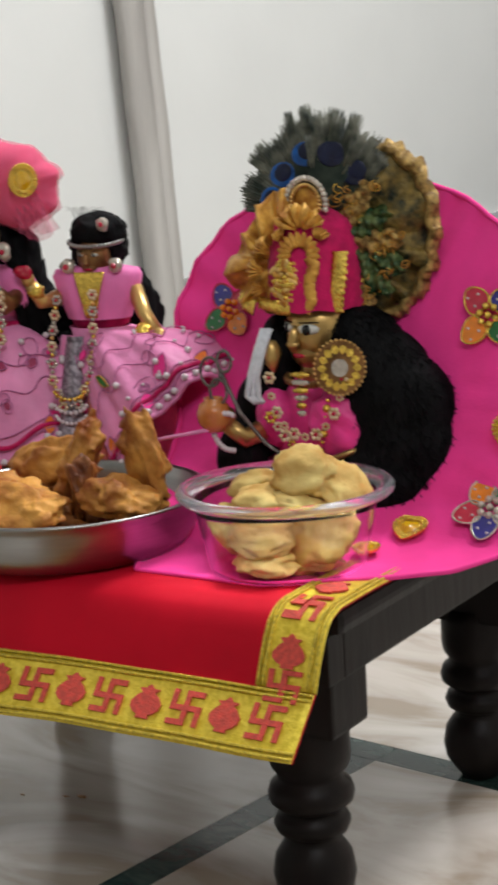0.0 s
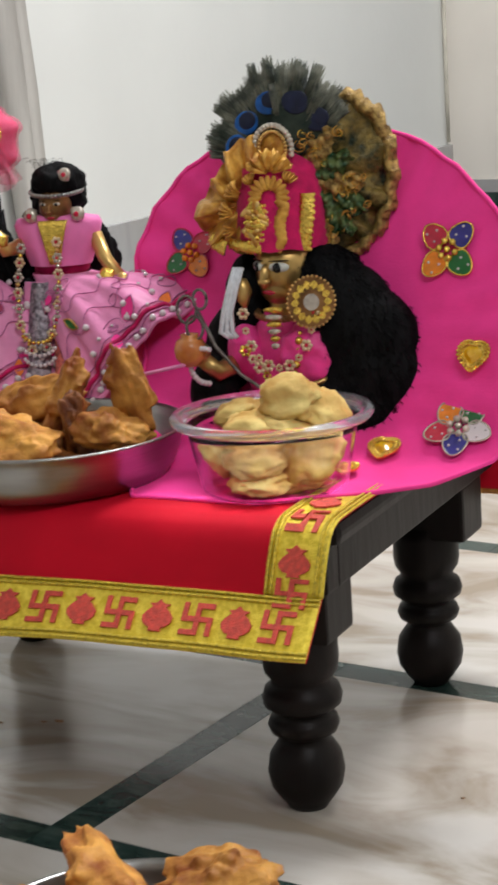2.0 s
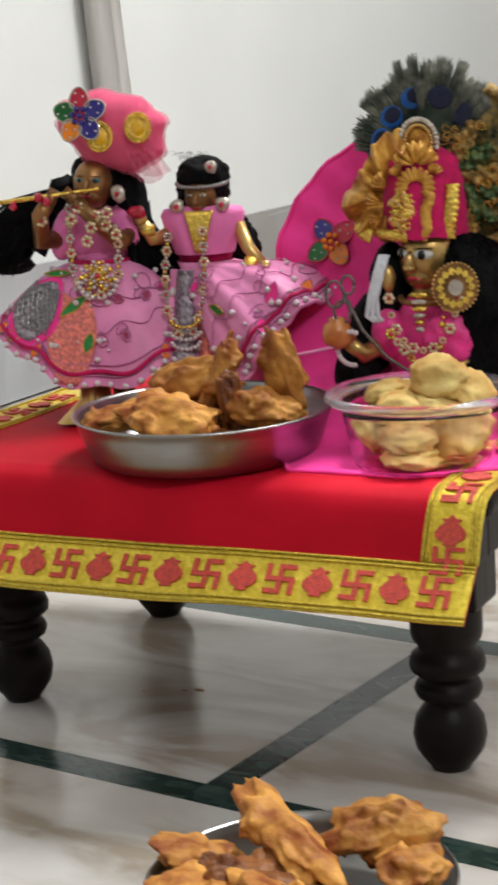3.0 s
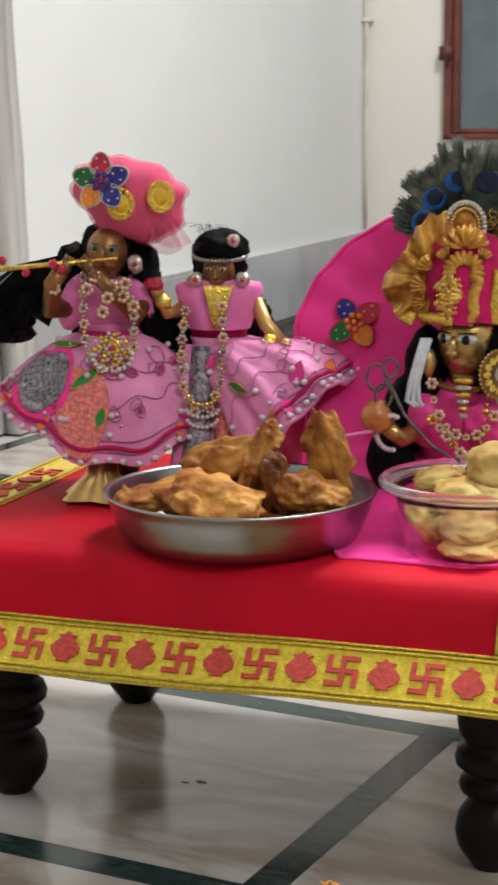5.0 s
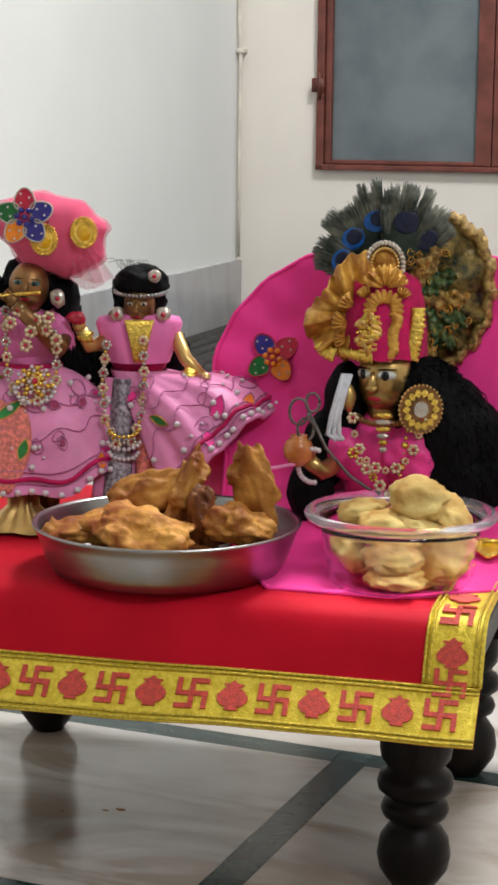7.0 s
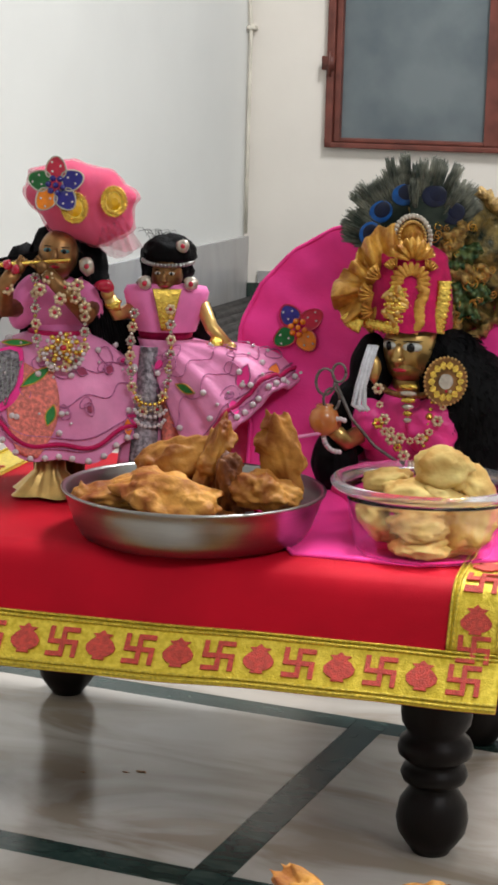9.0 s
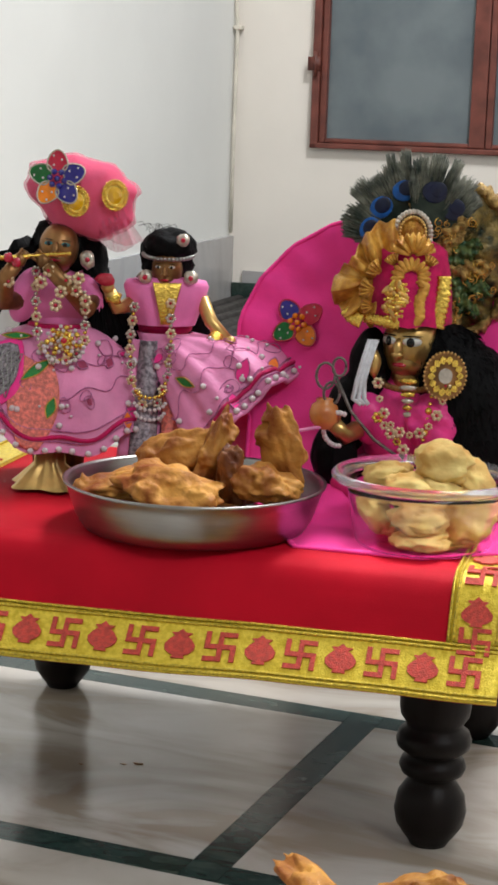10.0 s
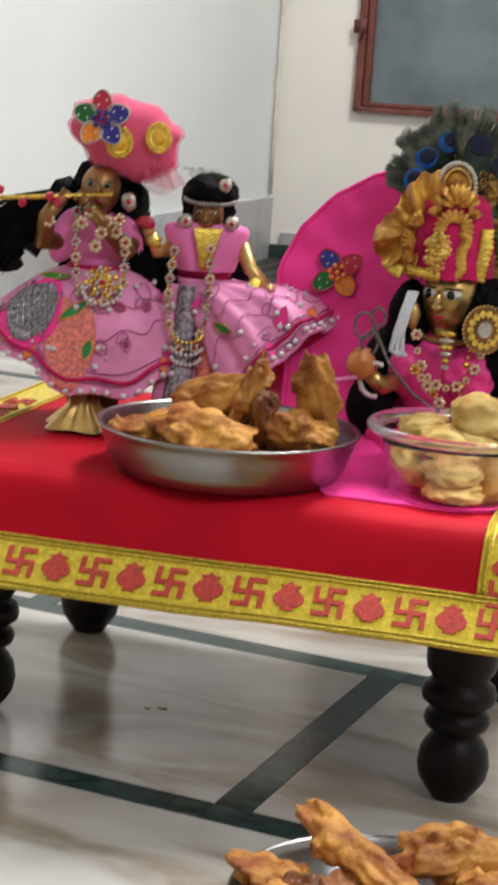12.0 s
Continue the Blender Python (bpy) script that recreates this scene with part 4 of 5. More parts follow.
for k in range(3600):
    rng = random.Random(k)
    c, r, tilt = HAIR_BLOBS[k % 5]
    n = vec(rng.gauss(0, 1), -abs(rng.gauss(0, 1)), rng.gauss(0, 1)).normalized()
    ct, st = math.cos(radians(tilt)), math.sin(radians(tilt))
    q = vec(r[0] * n.x, r[1] * n.y, r[2] * n.z)
    p = vec(c[0] + q.x * ct + q.z * st, c[1] + q.y, c[2] - q.x * st + q.z * ct)
    d = (n * 0.35 + vec(0.45, -0.05, -0.8) + vec(rng.uniform(-1, 1), rng.uniform(-1, 1), rng.uniform(-1, 1)) * 0.35).normalized()
    L = rng.uniform(0.003, 0.0065)
    q = p + d * L
    if q.z < 0.224:
        continue
    add_tube(bm, [G @ p, G @ (p + d * L * 0.5 + n * 0.0008), G @ q], [0.0004, 0.0004, 0.0001], 3)
part("fuzz", bm, HAIR, wig)["kind"] = "stuff"

# ---- turban with fans, trims and feathers ----
# it sits back on the head
G = pose(-0.068, 0.179, -0.005, 0, 0, 10)
turban = thing("turban", g(0.0, 0, 0.36), "magenta turban with gold trims, brocade fan and peacock feathers", "turban")


def cap(u, v):
    a = 2 * math.pi * u
    z = 0.366 + 0.066 * v
    r = (0.0355 * (1 - 0.25 * v ** 2)) if v < 0.85 else 0.0355 * (1 - 0.25 * v ** 2) * math.sqrt(max(0.0, (1 - v) / 0.15))
    return g(0.001 + r * 0.98 * math.cos(a), -0.020 + r * 1.15 * math.sin(a), z + 0.001 * math.sin(9 * a))


part("cap", add_grid(BM(), cap, 48, 24, wrap_u=True), MAGENTA, turban, "magenta velvet cap")


def fan(c, th0, th1, radius, pleats, depth, y0, bulge, nu=120, nv=10, inner=0.15):
    def f(u, v):
        th = radians(th0 + (th1 - th0) * u)
        r = radius(u) * (inner + (1 - inner) * v)
        zig = depth * v * math.sin(2 * math.pi * pleats * u + 1.3 * math.sin(7 * u) + 0.8 * math.sin(4 * v + 9 * u)) + 0.25 * depth * v * math.sin(31 * u + 5 * v)
        return g(c[0] + r * math.cos(th), y0 - bulge * math.sin(math.pi * min(1, v * 1.05)) + zig, c[1] + r * math.sin(th) + 0.0015 * v * math.sin(2 * math.pi * pleats * u * 2.0))
    return add_grid(BM(), f, nu, nv)


solid(part("pleated_fan", fan((-0.016, 0.398), 66, 256, lambda u: 0.041 + 0.0045 * math.sin(11 * u + 0.5) - 0.006 * math.sin(math.pi * u) ** 6, 6, 0.0085, -0.036, 0.009, 120, 16), GOLD_TISSUE, turban, "pleated gold tissue fan"), 0.0008)
solid(part("brocade_fan", fan((0.014, 0.404), -78, 112, lambda u: 0.047 + 0.016 * math.exp(-((u - 0.72) / 0.18) ** 2) + 0.015 * math.sin(math.pi * min(1.0, u * 1.08)) + 0.0015 * math.sin(40 * u), 7, 0.0058, -0.014, 0.010, 150, 22), BROCADE, turban, "dark green and gold brocade fan"), 0.0008)
solid(part("net_border", fan((0.014, 0.404), -84, 108, lambda u: 0.053 + 0.016 * math.exp(-((u - 0.72) / 0.18) ** 2) + 0.015 * math.sin(math.pi * min(1.0, u * 1.08)) + 0.0014 * math.sin(70 * u), 16, 0.0022, -0.015, 0.006, 170, 6, 0.86), BROWN_NET, turban, "brown gold net border"), 0.0008)
solid(part("pleated_crest", fan((0.002, 0.418), 15, 165, lambda u: 0.017, 5, 0.004, -0.056, 0.004, 60, 6), GOLD_TISSUE, turban), 0.0008)
for k, (th, L) in enumerate(((6, 0.048), (-16, 0.052), (-38, 0.050), (-58, 0.046), (32, 0.046), (58, 0.050))):
    a = radians(th)
    def crumple(u, v, a=a, L=L, k=k):
        r = 0.010 + (L - 0.010) * u
        w = (0.0095 + 0.0018 * math.sin(17 * u + k)) * (0.15 + 0.85 * math.sin(math.pi * min(1.0, 0.12 + 0.8 * u))) * (2 * v - 1)
        y = -0.026 - 0.005 * math.sin(math.pi * v) + 0.0018 * math.sin(19 * u + 9 * v + 2 * k) - 0.0010 * math.sin(37 * u - 8 * v + k)
        return g(0.014 + r * math.cos(a) - w * math.sin(a), y, 0.404 + r * math.sin(a) + w * math.cos(a))
    solid(part("satin_fold", add_grid(BM(), crumple, 34, 12), GREEN_SATIN if k in (1, 2, 4) else BROWN_NET, turban, "crumpled dark green satin" if k in (1, 2, 4) else ""), 0.0008)
for k in range(34):
    rng = random.Random(60 + k)
    a, r0 = radians(rng.uniform(-75, 95)), rng.uniform(0.026, 0.052)
    cx, cz, s = 0.014 + r0 * math.cos(a), 0.404 + r0 * math.sin(a), rng.uniform(0.0026, 0.0048)
    part("gold_scroll", add_tube(BM(), [g(cx + s * (1 - q / 16) * math.cos(q * 0.75 + k), -0.030 - 0.003 * math.sin(q), cz + s * (1 - q / 16) * math.sin(q * 0.75 + k)) for q in range(13)], 0.00042, 5), GOLD if k % 3 == 0 else GOLD_TISSUE, turban)
part("rosette", add_ell(BM(), g(0.079, 0.006, 0.398), (0.007, 0.005, 0.014), sub=3, amp=0.4, freq=3, seed=3), GOLD_TISSUE, turban)


def trim(pts, w, mat, name, scallop=0.0):
    def f(u, v):
        t = u * (len(pts) - 1)
        i = min(len(pts) - 2, int(t))
        p = Vector(pts[i]).lerp(Vector(pts[i + 1]), t - i)
        d = (Vector(pts[i + 1]) - Vector(pts[i])).normalized()
        side = vec(d.z, 0, -d.x)
        return G @ (p + side * w * (v - 0.5) * (1 + scallop * math.sin(u * 60)) + vec(0, -0.0215 - 0.0012 * math.sin(math.pi * v), 0))
    solid(part(name, add_grid(BM(), f, 40, 5), mat, turban), 0.0012)


trim([(0.022, -0.029, 0.365), (0.024, -0.031, 0.378), (0.026, -0.030, 0.392), (0.026, -0.027, 0.404)], 0.0105, GOLD, "sequin_trim", 0.14)
trim([(0.004, -0.037, 0.366), (0.009, -0.038, 0.374), (0.008, -0.038, 0.386), (0.012, -0.037, 0.396), (0.008, -0.036, 0.402)], 0.0075, GOLD_TISSUE, "gold_ribbon", 0.1)
trim([(-0.032, -0.026, 0.371), (-0.018, -0.034, 0.369), (-0.006, -0.037, 0.368)], 0.0085, GOLD, "bead_trim", 0.22)
trim([(-0.034, -0.029, 0.368), (-0.040, -0.024, 0.370), (-0.046, -0.018, 0.376)], 0.014, GOLD, "gold_tip", 0.1)
for k in range(60):
    # a drop-shaped cluster of gilt beads and leaves on the cap's front
    rng = random.Random(400 + k)
    a, r = k * 2.4, math.sqrt((k + 0.5) / 60)
    x, z = -0.008 + 0.0100 * r * math.cos(a), 0.384 + 0.0165 * r * math.sin(a)
    mat = (GOLD, GOLD_TISSUE, BRASS)[k % 3]
    if k % 4 == 0:
        part("gilt_leaf", add_ell(BM(), g(x, -0.0610 + 0.003 * r, z), (0.0058, 0.0010, 0.0022), Matrix(), 2, 0, 0.2, 2, k, (0, math.degrees(a), 10)), mat, turban)
    else:
        part("bead", add_ell(BM(), g(x, -0.0605 + 0.003 * r, z), 0.0016 + 0.0011 * rng.random(), sub=1), mat, turban)
for k, (x, z, w, t) in enumerate(((-0.020, 0.404, 0.010, 35), (-0.024, 0.392, 0.011, 12), (-0.024, 0.381, 0.009, -10), (-0.010, 0.410, 0.008, 60), (0.012, 0.410, 0.008, 120))):
    # loose ruffles of tissue between the fan and the cap
    def ruffle(u, v, x=x, z=z, w=w, t=t, k=k):
        a = radians(180 - t + 70 * (u - 0.5))
        r = 0.002 + w * v
        return g(x + r * math.cos(a), -0.052 - 0.005 * math.sin(math.pi * v) + 0.0024 * v * math.sin(u * 25 + k), z + r * math.sin(a))
    solid(part("ruffle", add_grid(BM(), ruffle, 30, 8), GOLD_TISSUE, turban, "gathered gold tissue ruffle"), 0.0007)
# small pleated flower
for k in range(11):
    a = radians(-10 + 200 * k / 10)
    part("tissue_petal", add_ell(BM(), g(0.001 + 0.010 * math.cos(a), -0.058, 0.404 + 0.009 * math.sin(a)), (0.0055, 0.002, 0.0024), Matrix(), 2, 0, 0.15, 2, k, (0, -math.degrees(a), 0)), GOLD_TISSUE, turban)
# arch of stones
for k in range(19):
    a = math.pi * (-0.08 + 1.16 * k / 18)
    part("stone", add_ell(BM(), g(0.001 + 0.0135 * math.cos(a), -0.040, 0.434 + 0.0165 * math.sin(a)), 0.0023, sub=2), GEM_WHITE, turban)
    part("stone", add_ell(BM(), g(0.001 + 0.0098 * math.cos(a), -0.041, 0.434 + 0.0125 * math.sin(a)), 0.0015, sub=1), BRASS, turban)
part("arch_plate", add_ell(BM(), g(0.001, -0.037, 0.434), (0.0100, 0.003, 0.0125), sub=3), GOLD_TISSUE, turban)


def feather(mid, spread_deg, length, seed, y, blue):
    """A peacock feather seen as a fan of fine barbs, with its eye in front."""
    rng = random.Random(seed)
    bm = BM()
    tips = BM()
    root = vec(0.004, y, 0.420)
    for k in range(440):
        clump = (rng.randrange(9) + 0.5) / 9 - 0.5
        th = radians(mid + spread_deg * (clump + rng.gauss(0, 0.024)))
        edge = abs(math.degrees(th) - mid) / (spread_deg / 2)
        L = length * (1.0 - 0.20 * edge ** 2) * rng.uniform(0.95, 1.02) * (0.90 + 0.13 * math.sin(clump * 40 + seed) ** 2)
        gap = math.sin(math.degrees(th) * 0.9 + seed) * math.sin(math.degrees(th) * 2.3)
        L *= 1.0 - (0.10 if gap > 0.72 else 0.0)
        d = vec(math.cos(th), 0, math.sin(th))
        side = vec(d.z, 0, -d.x)
        yy = vec(0, rng.uniform(-0.0035, 0.0035), 0)
        bend = side * rng.uniform(-0.0035, 0.0035)
        r0 = 0.012 + 0.02 * rng.random()
        w = rng.uniform(0.0009, 0.0017)
        rows = [(r0, w), (L * 0.62, w * 1.25), (L * 0.76, w)]
        add_tube(tips, [G @ (root + yy + d * r + bend * (r / L) ** 3) for r in (L * 0.70, L * 0.86, L)], [w * 0.8, w * 0.6, w * 0.15], 3)
        vs = [(bm.verts.new(G @ (root + yy + d * r + bend * (r / L) ** 3 - side * ww)), bm.verts.new(G @ (root + yy + d * r + bend * (r / L) ** 3 + side * ww))) for r, ww in rows]
        for (a, b), (c, e) in zip(vs, vs[1:]):
            bm.faces.new((a, b, e, c))
    f = part("feather", bm, FEATHER, turban, "dark green peacock feather")
    part("barb_fringe", tips, FEATHER_TIP, f, "grey-green feather barbs")
    th = radians(mid)
    d = vec(math.cos(th), 0, math.sin(th))
    c = root + d * length * 0.61 + vec(0, -0.0045, 0)
    part("eye_ring", add_ell(BM(), c, (0.0094, 0.0008, 0.0080), G, 3, turn=(0, 90 - mid, 0)), blue, f, "bright blue feather eye")
    part("eye_heart", add_ell(BM(), c + d * 0.0022 + vec(0.0024, -0.0006, 0), (0.0066, 0.0008, 0.0058), G, 3, turn=(0, 90 - mid, 0)), FEATHER_NAVY, f, "navy feather eye")


for mid, deg, L, sd, y, bl in ((157, 30, 0.062, 1, -0.014, FEATHER_EYE), (131, 34, 0.068, 2, -0.012, FEATHER_EYE), (103, 38, 0.075, 3, -0.013, FEATHER_EYE), (75, 40, 0.076, 4, -0.026, FEATHER_NAVY), (52, 36, 0.068, 5, -0.024, FEATHER_NAVY)):
    feather(mid, deg, L, sd, y, bl)

# ---- standing dolls ----


def placed(surface, u, v, h=0.0008):
    p = surface(u, v)
    e = (surface(u + 0.004, v) - p)
    t = (surface(u, v + 0.01) - p)
    n = e.cross(t).normalized()
    e = e.normalized()
    t = n.cross(e)
    return lambda x, y, k: p + e * x + t * y + n * (k + h)


def outward(surface, u, v, centre):
    """Like placed(), but always facing away from the centre."""
    p = surface(u, v)
    e = (surface(u + 0.004, v) - p).normalized()
    t = (surface(u, v + 0.01) - p).normalized()
    n = e.cross(t).normalized()
    if n.dot(p - centre) < 0:
        n, e = -n, -e
    t = n.cross(e)
    return lambda x, y, k: p + e * x + t * y + n * (k + 0.0008)


def leaf(L, w):
    return [(L * (k / 8 - 0.5), w * math.sin(math.pi * k / 8)) for k in range(9)] + [(L * (k / 8 - 0.5), -w * math.sin(math.pi * k / 8)) for k in range(7, 0, -1)]


def turned(out, deg, s=1.0):
    c, n = math.cos(radians(deg)), math.sin(radians(deg))
    return [(s * (x * c - y * n), s * (x * n + y * c)) for x, y in out]


def decorate(skirt, surface, centre, u0, u1, hem_v, leaves, seed):
    """Pearls along the hem, stitched scrolls and felt leaves."""
    for k in range(27):
        u = u0 + (u1 - u0) * k / 26
        part("pearl", add_ell(BM(), outward(surface, u, hem_v, centre)(0, 0, 0.0018), 0.0027, sub=2), PEARL, skirt)
    rng = random.Random(seed)
    for k in range(34):
        u, v = u0 + (u1 - u0) * rng.random(), 0.2 + 0.66 * rng.random()
        part("pearl", add_ell(BM(), outward(surface, u, v, centre)(0, 0, 0.0012), rng.choice((0.0012, 0.0016, 0.0026)), sub=2), PEARL, skirt)
    for v, amp, r in ((0.86, 0.012, 0.0007), (0.62, 0.05, 0.0005), (0.42, 0.04, 0.0005), (0.93, 0.008, 0.0008)):
        pts = [outward(surface, u0 + (u1 - u0) * k / 90, v + amp * math.sin(k * 0.42 + seed), centre)(0, 0, 0.0006) for k in range(91)]
        part("stitched_scroll", add_tube(BM(), pts, r, 4), MAUVE, skirt)
    for k in range(15):
        u, v, deg, L = u0 + (u1 - u0) * (k + rng.random()) / 15, 0.22 + 0.60 * rng.random(), rng.uniform(0, 360), rng.uniform(0.010, 0.019)
        pl = outward(surface, u, v, centre)
        drop = turned([(x - 0.5, y) for x, y in teardrop(0.0, 1.0, 0.33, 9)], deg, L)
        part("paisley", add_tube(BM(), [pl(x, y, 0.0006) for x, y in drop + drop[:1]], 0.0005, 4), MAUVE, skirt)
        if k % 3 == 0:
            part("paisley_fill", add_plate(BM(), turned([((x - 0.5) * 0.5, y * 0.5) for x, y in teardrop(0.0, 1.0, 0.33, 9)], deg, L), pl, 0.0008), (MAROON, PINK, MAUVE)[k // 3 % 3], skirt, smooth=False)
    pts = [outward(surface, u0 + (u1 - u0) * k / 90, hem_v - 0.075, centre)(0, 0, 0.0006) for k in range(91)]
    part("sequin_band", add_tube(BM(), pts, 0.0019, 5), MAGENTA, skirt, "magenta sequin band")
    for u, v, deg, L, w, m in leaves:
        pl = outward(surface, u, v, centre)
        part("leaf", add_plate(BM(), turned(leaf(L, w), deg), pl, 0.0011), m, skirt, smooth=False)
        part("leaf_edge", add_tube(BM(), [pl(x, y, 0.0011) for x, y in turned(leaf(L, w), deg) + turned(leaf(L, w), deg)[:1]], 0.0006, 4), GOLD_TISSUE if m is GREEN else MAUVE, skirt)


def arm(bm, pts, r, mi=0):
    add_tube(bm, pts, r, 10, mi)
    p = Vector(pts[-1])
    d = (p - Vector(pts[-2])).normalized()
    add_ell(bm, p + d * 0.004, (0.0055, 0.0045, 0.006), Matrix(), 2, mi)
    for k in range(4):
        o = d.orthogonal().normalized() * (k - 1.5) * 0.0022
        add_tube(bm, [p + d * 0.006 + o, p + d * 0.013 + o * 1.3], 0.0012, 5, mi)


def garland(parent, pts, name, step, mats, big=0.0036):
    """A string of gilt blossoms with red stones, two small beads between each pair."""
    pts = [Vector(p) for p in pts]
    k = 0
    for a, b in zip(pts, pts[1:]):
        n = max(1, round((b - a).length / step))
        for i in range(n):
            p = a.lerp(b, i / n)
            if k % 2 == 0:
                blossom(parent, name, p, big, GILT_FLOWER if k % 4 else mats[0])
            else:
                part("bead", add_ell(BM(), p, big * 0.42, sub=1), mats[k % len(mats)], parent)
            k += 1


# doll with the flute
STAND_TOP = 0.2165
D1 = pose(-0.342, 0.152, STAND_TOP, 0, 0, 20) @ Matrix.Scale(0.965, 4) @ Matrix.Translation((0, 0, -STAND_TOP))


def d1(x, y, z):
    return D1 @ vec(x, y, z)


bm = BM()
add_head(bm, D1 @ pose(-0.002, -0.004, 0.410, -6, 4, -8), 0.0205, 0, 5, 2, 3, 0.72)
add_tube(bm, [d1(0, 0.002, 0.398), d1(0, 0.003, 0.380)], 0.007, 10)
add_ell(bm, (0.0, 0.004, 0.366), (0.029, 0.017, 0.026), D1, 3, 4)
add_ell(bm, (0.0, 0.004, 0.348), (0.023, 0.016, 0.014), D1, 3, 4)
add_ell(bm, (0.026, -0.002, 0.372), (0.014, 0.013, 0.022), D1, 3, 4, turn=(0, -30, 0))
add_ell(bm, (-0.028, 0.000, 0.370), (0.013, 0.012, 0.024), D1, 3, 4, turn=(0, 20, 0))
arm(bm, [d1(0.026, -0.004, 0.370), d1(0.022, -0.022, 0.362), d1(0.002, -0.030, 0.384), d1(-0.012, -0.030, 0.398)], [0.0085, 0.008, 0.0068, 0.006])
arm(bm, [d1(-0.032, -0.002, 0.366), d1(-0.046, -0.016, 0.366), d1(-0.044, -0.026, 0.388), d1(-0.036, -0.028, 0.398)], [0.0085, 0.008, 0.0068, 0.006])
for k in (-1, 1):
    add_tube(bm, [d1(0.011 * k, -0.004, 0.30), d1(0.013 * k, -0.008, 0.262), d1(0.012 * k, -0.012, 0.226)], [0.012, 0.0105, 0.0085], 10)
    add_ell(bm, (0.013 * k, -0.022, 0.2215), (0.009, 0.018, 0.006), D1, 2)
tagged(finish("standing_figurine", bm, [BRASS_DARK, EYE_WHITE, EYE_DARK, GEM_RED, BLOUSE, TEAL]), "dark brass standing deity figurine in pink with a raised flute", "figurine", "standing figurines")
stand = thing("brass_stand", d1(0.0, -0.02, 0.216), "brass lotus-leaf stand under the standing figurine", "stand")
part("leaf_base", add_lathe(BM(), [(0.0, 0.2155), (0.034, 0.2155), (0.030, 0.2175), (0.022, 0.2185), (0.0, 0.2185)], D1 @ Matrix.Translation((0, -0.018, 0.0005)), 40, wave=0.16, waves=5), BRASS, stand)
part("flared_foot", add_lathe(BM(), [(0.030, 0.2185), (0.024, 0.224), (0.012, 0.236), (0.011, 0.246), (0.0, 0.246)], D1 @ Matrix.Translation((-0.008, -0.034, 0.0)), 40, wave=0.18, waves=5), BRASS, stand)

bm = BM()
for c, r, sd in (((0.0, 0.014, 0.410), (0.024, 0.020, 0.024), 1), ((0.026, 0.016, 0.378), (0.013, 0.015, 0.040), 2), ((0.034, 0.020, 0.345), (0.018, 0.016, 0.036), 3), ((0.046, 0.022, 0.320), (0.022, 0.016, 0.026), 9), ((-0.030, 0.018, 0.392), (0.018, 0.014, 0.022), 4),
                 ((-0.060, 0.018, 0.372), (0.030, 0.016, 0.018), 5), ((-0.088, 0.016, 0.352), (0.026, 0.016, 0.017), 6), ((0.0, 0.022, 0.375), (0.034, 0.012, 0.045), 7)):
    add_ell(bm, c, r, D1, 3, 0, 0.4, 2.2, sd)
wig = thing("doll_wig", d1(0.04, 0.02, 0.30), "long black hair of the flute-playing figurine", "wig", "figurine wigs")
part("hair_mass", bm, HAIR, wig)
bm = BM()
for k in range(420):
    rng = random.Random(900 + k)
    if k % 2:
        a = d1(-0.015, 0.0, 0.412)
        b = d1(-0.075 - 0.045 * rng.random(), 0.006 * rng.random(), 0.372 - 0.04 * rng.random())
        mid = a.lerp(b, 0.5) + vec(-0.006, -0.008, 0.012 * rng.random())
    else:
        a = d1(0.016, -0.004, 0.412)
        b = d1(0.030 + 0.030 * rng.random(), -0.004, 0.345 - 0.035 * rng.random())
        mid = a.lerp(b, 0.5) + vec(0.008 * rng.random(), -0.006, 0.0)
    add_tube(bm, [a, a.lerp(mid, 0.6), mid, mid.lerp(b, 0.6), b], [0.0008, 0.0009, 0.0009, 0.0007, 0.0002], 3)
part("fuzz", bm, HAIR, wig)["kind"] = "stuff"


def hem1(a):
    x = math.cos(a) * (0.094 if math.cos(a) < 0 else 0.098)
    y = math.sin(a) * 0.060
    z = 0.246 + (0.050 if math.cos(a) < 0 else 0.036) * abs(math.cos(a)) ** 1.6 + 0.0035 * math.sin(11 * a)
    k = 1 + 0.045 * math.sin(9 * a)
    return vec(x * k, y * k, z)


def skirt1(u, v, inset=0.0):
    a = 2 * math.pi * u
    top = vec(0.024 * math.cos(a), 0.018 * math.sin(a), 0.346)
    h = hem1(a)
    p = vec(top.x + (h.x - top.x) * v ** 0.9, top.y + (h.y - top.y) * v ** 0.9, top.z + (h.z - top.z) * v ** 1.35)
    fold = 0.0022 * math.sin(18 * a) * v
    return d1(p.x * (1 - inset + fold * 4), p.y * (1 - inset + fold * 4), p.z - inset * 0.02)


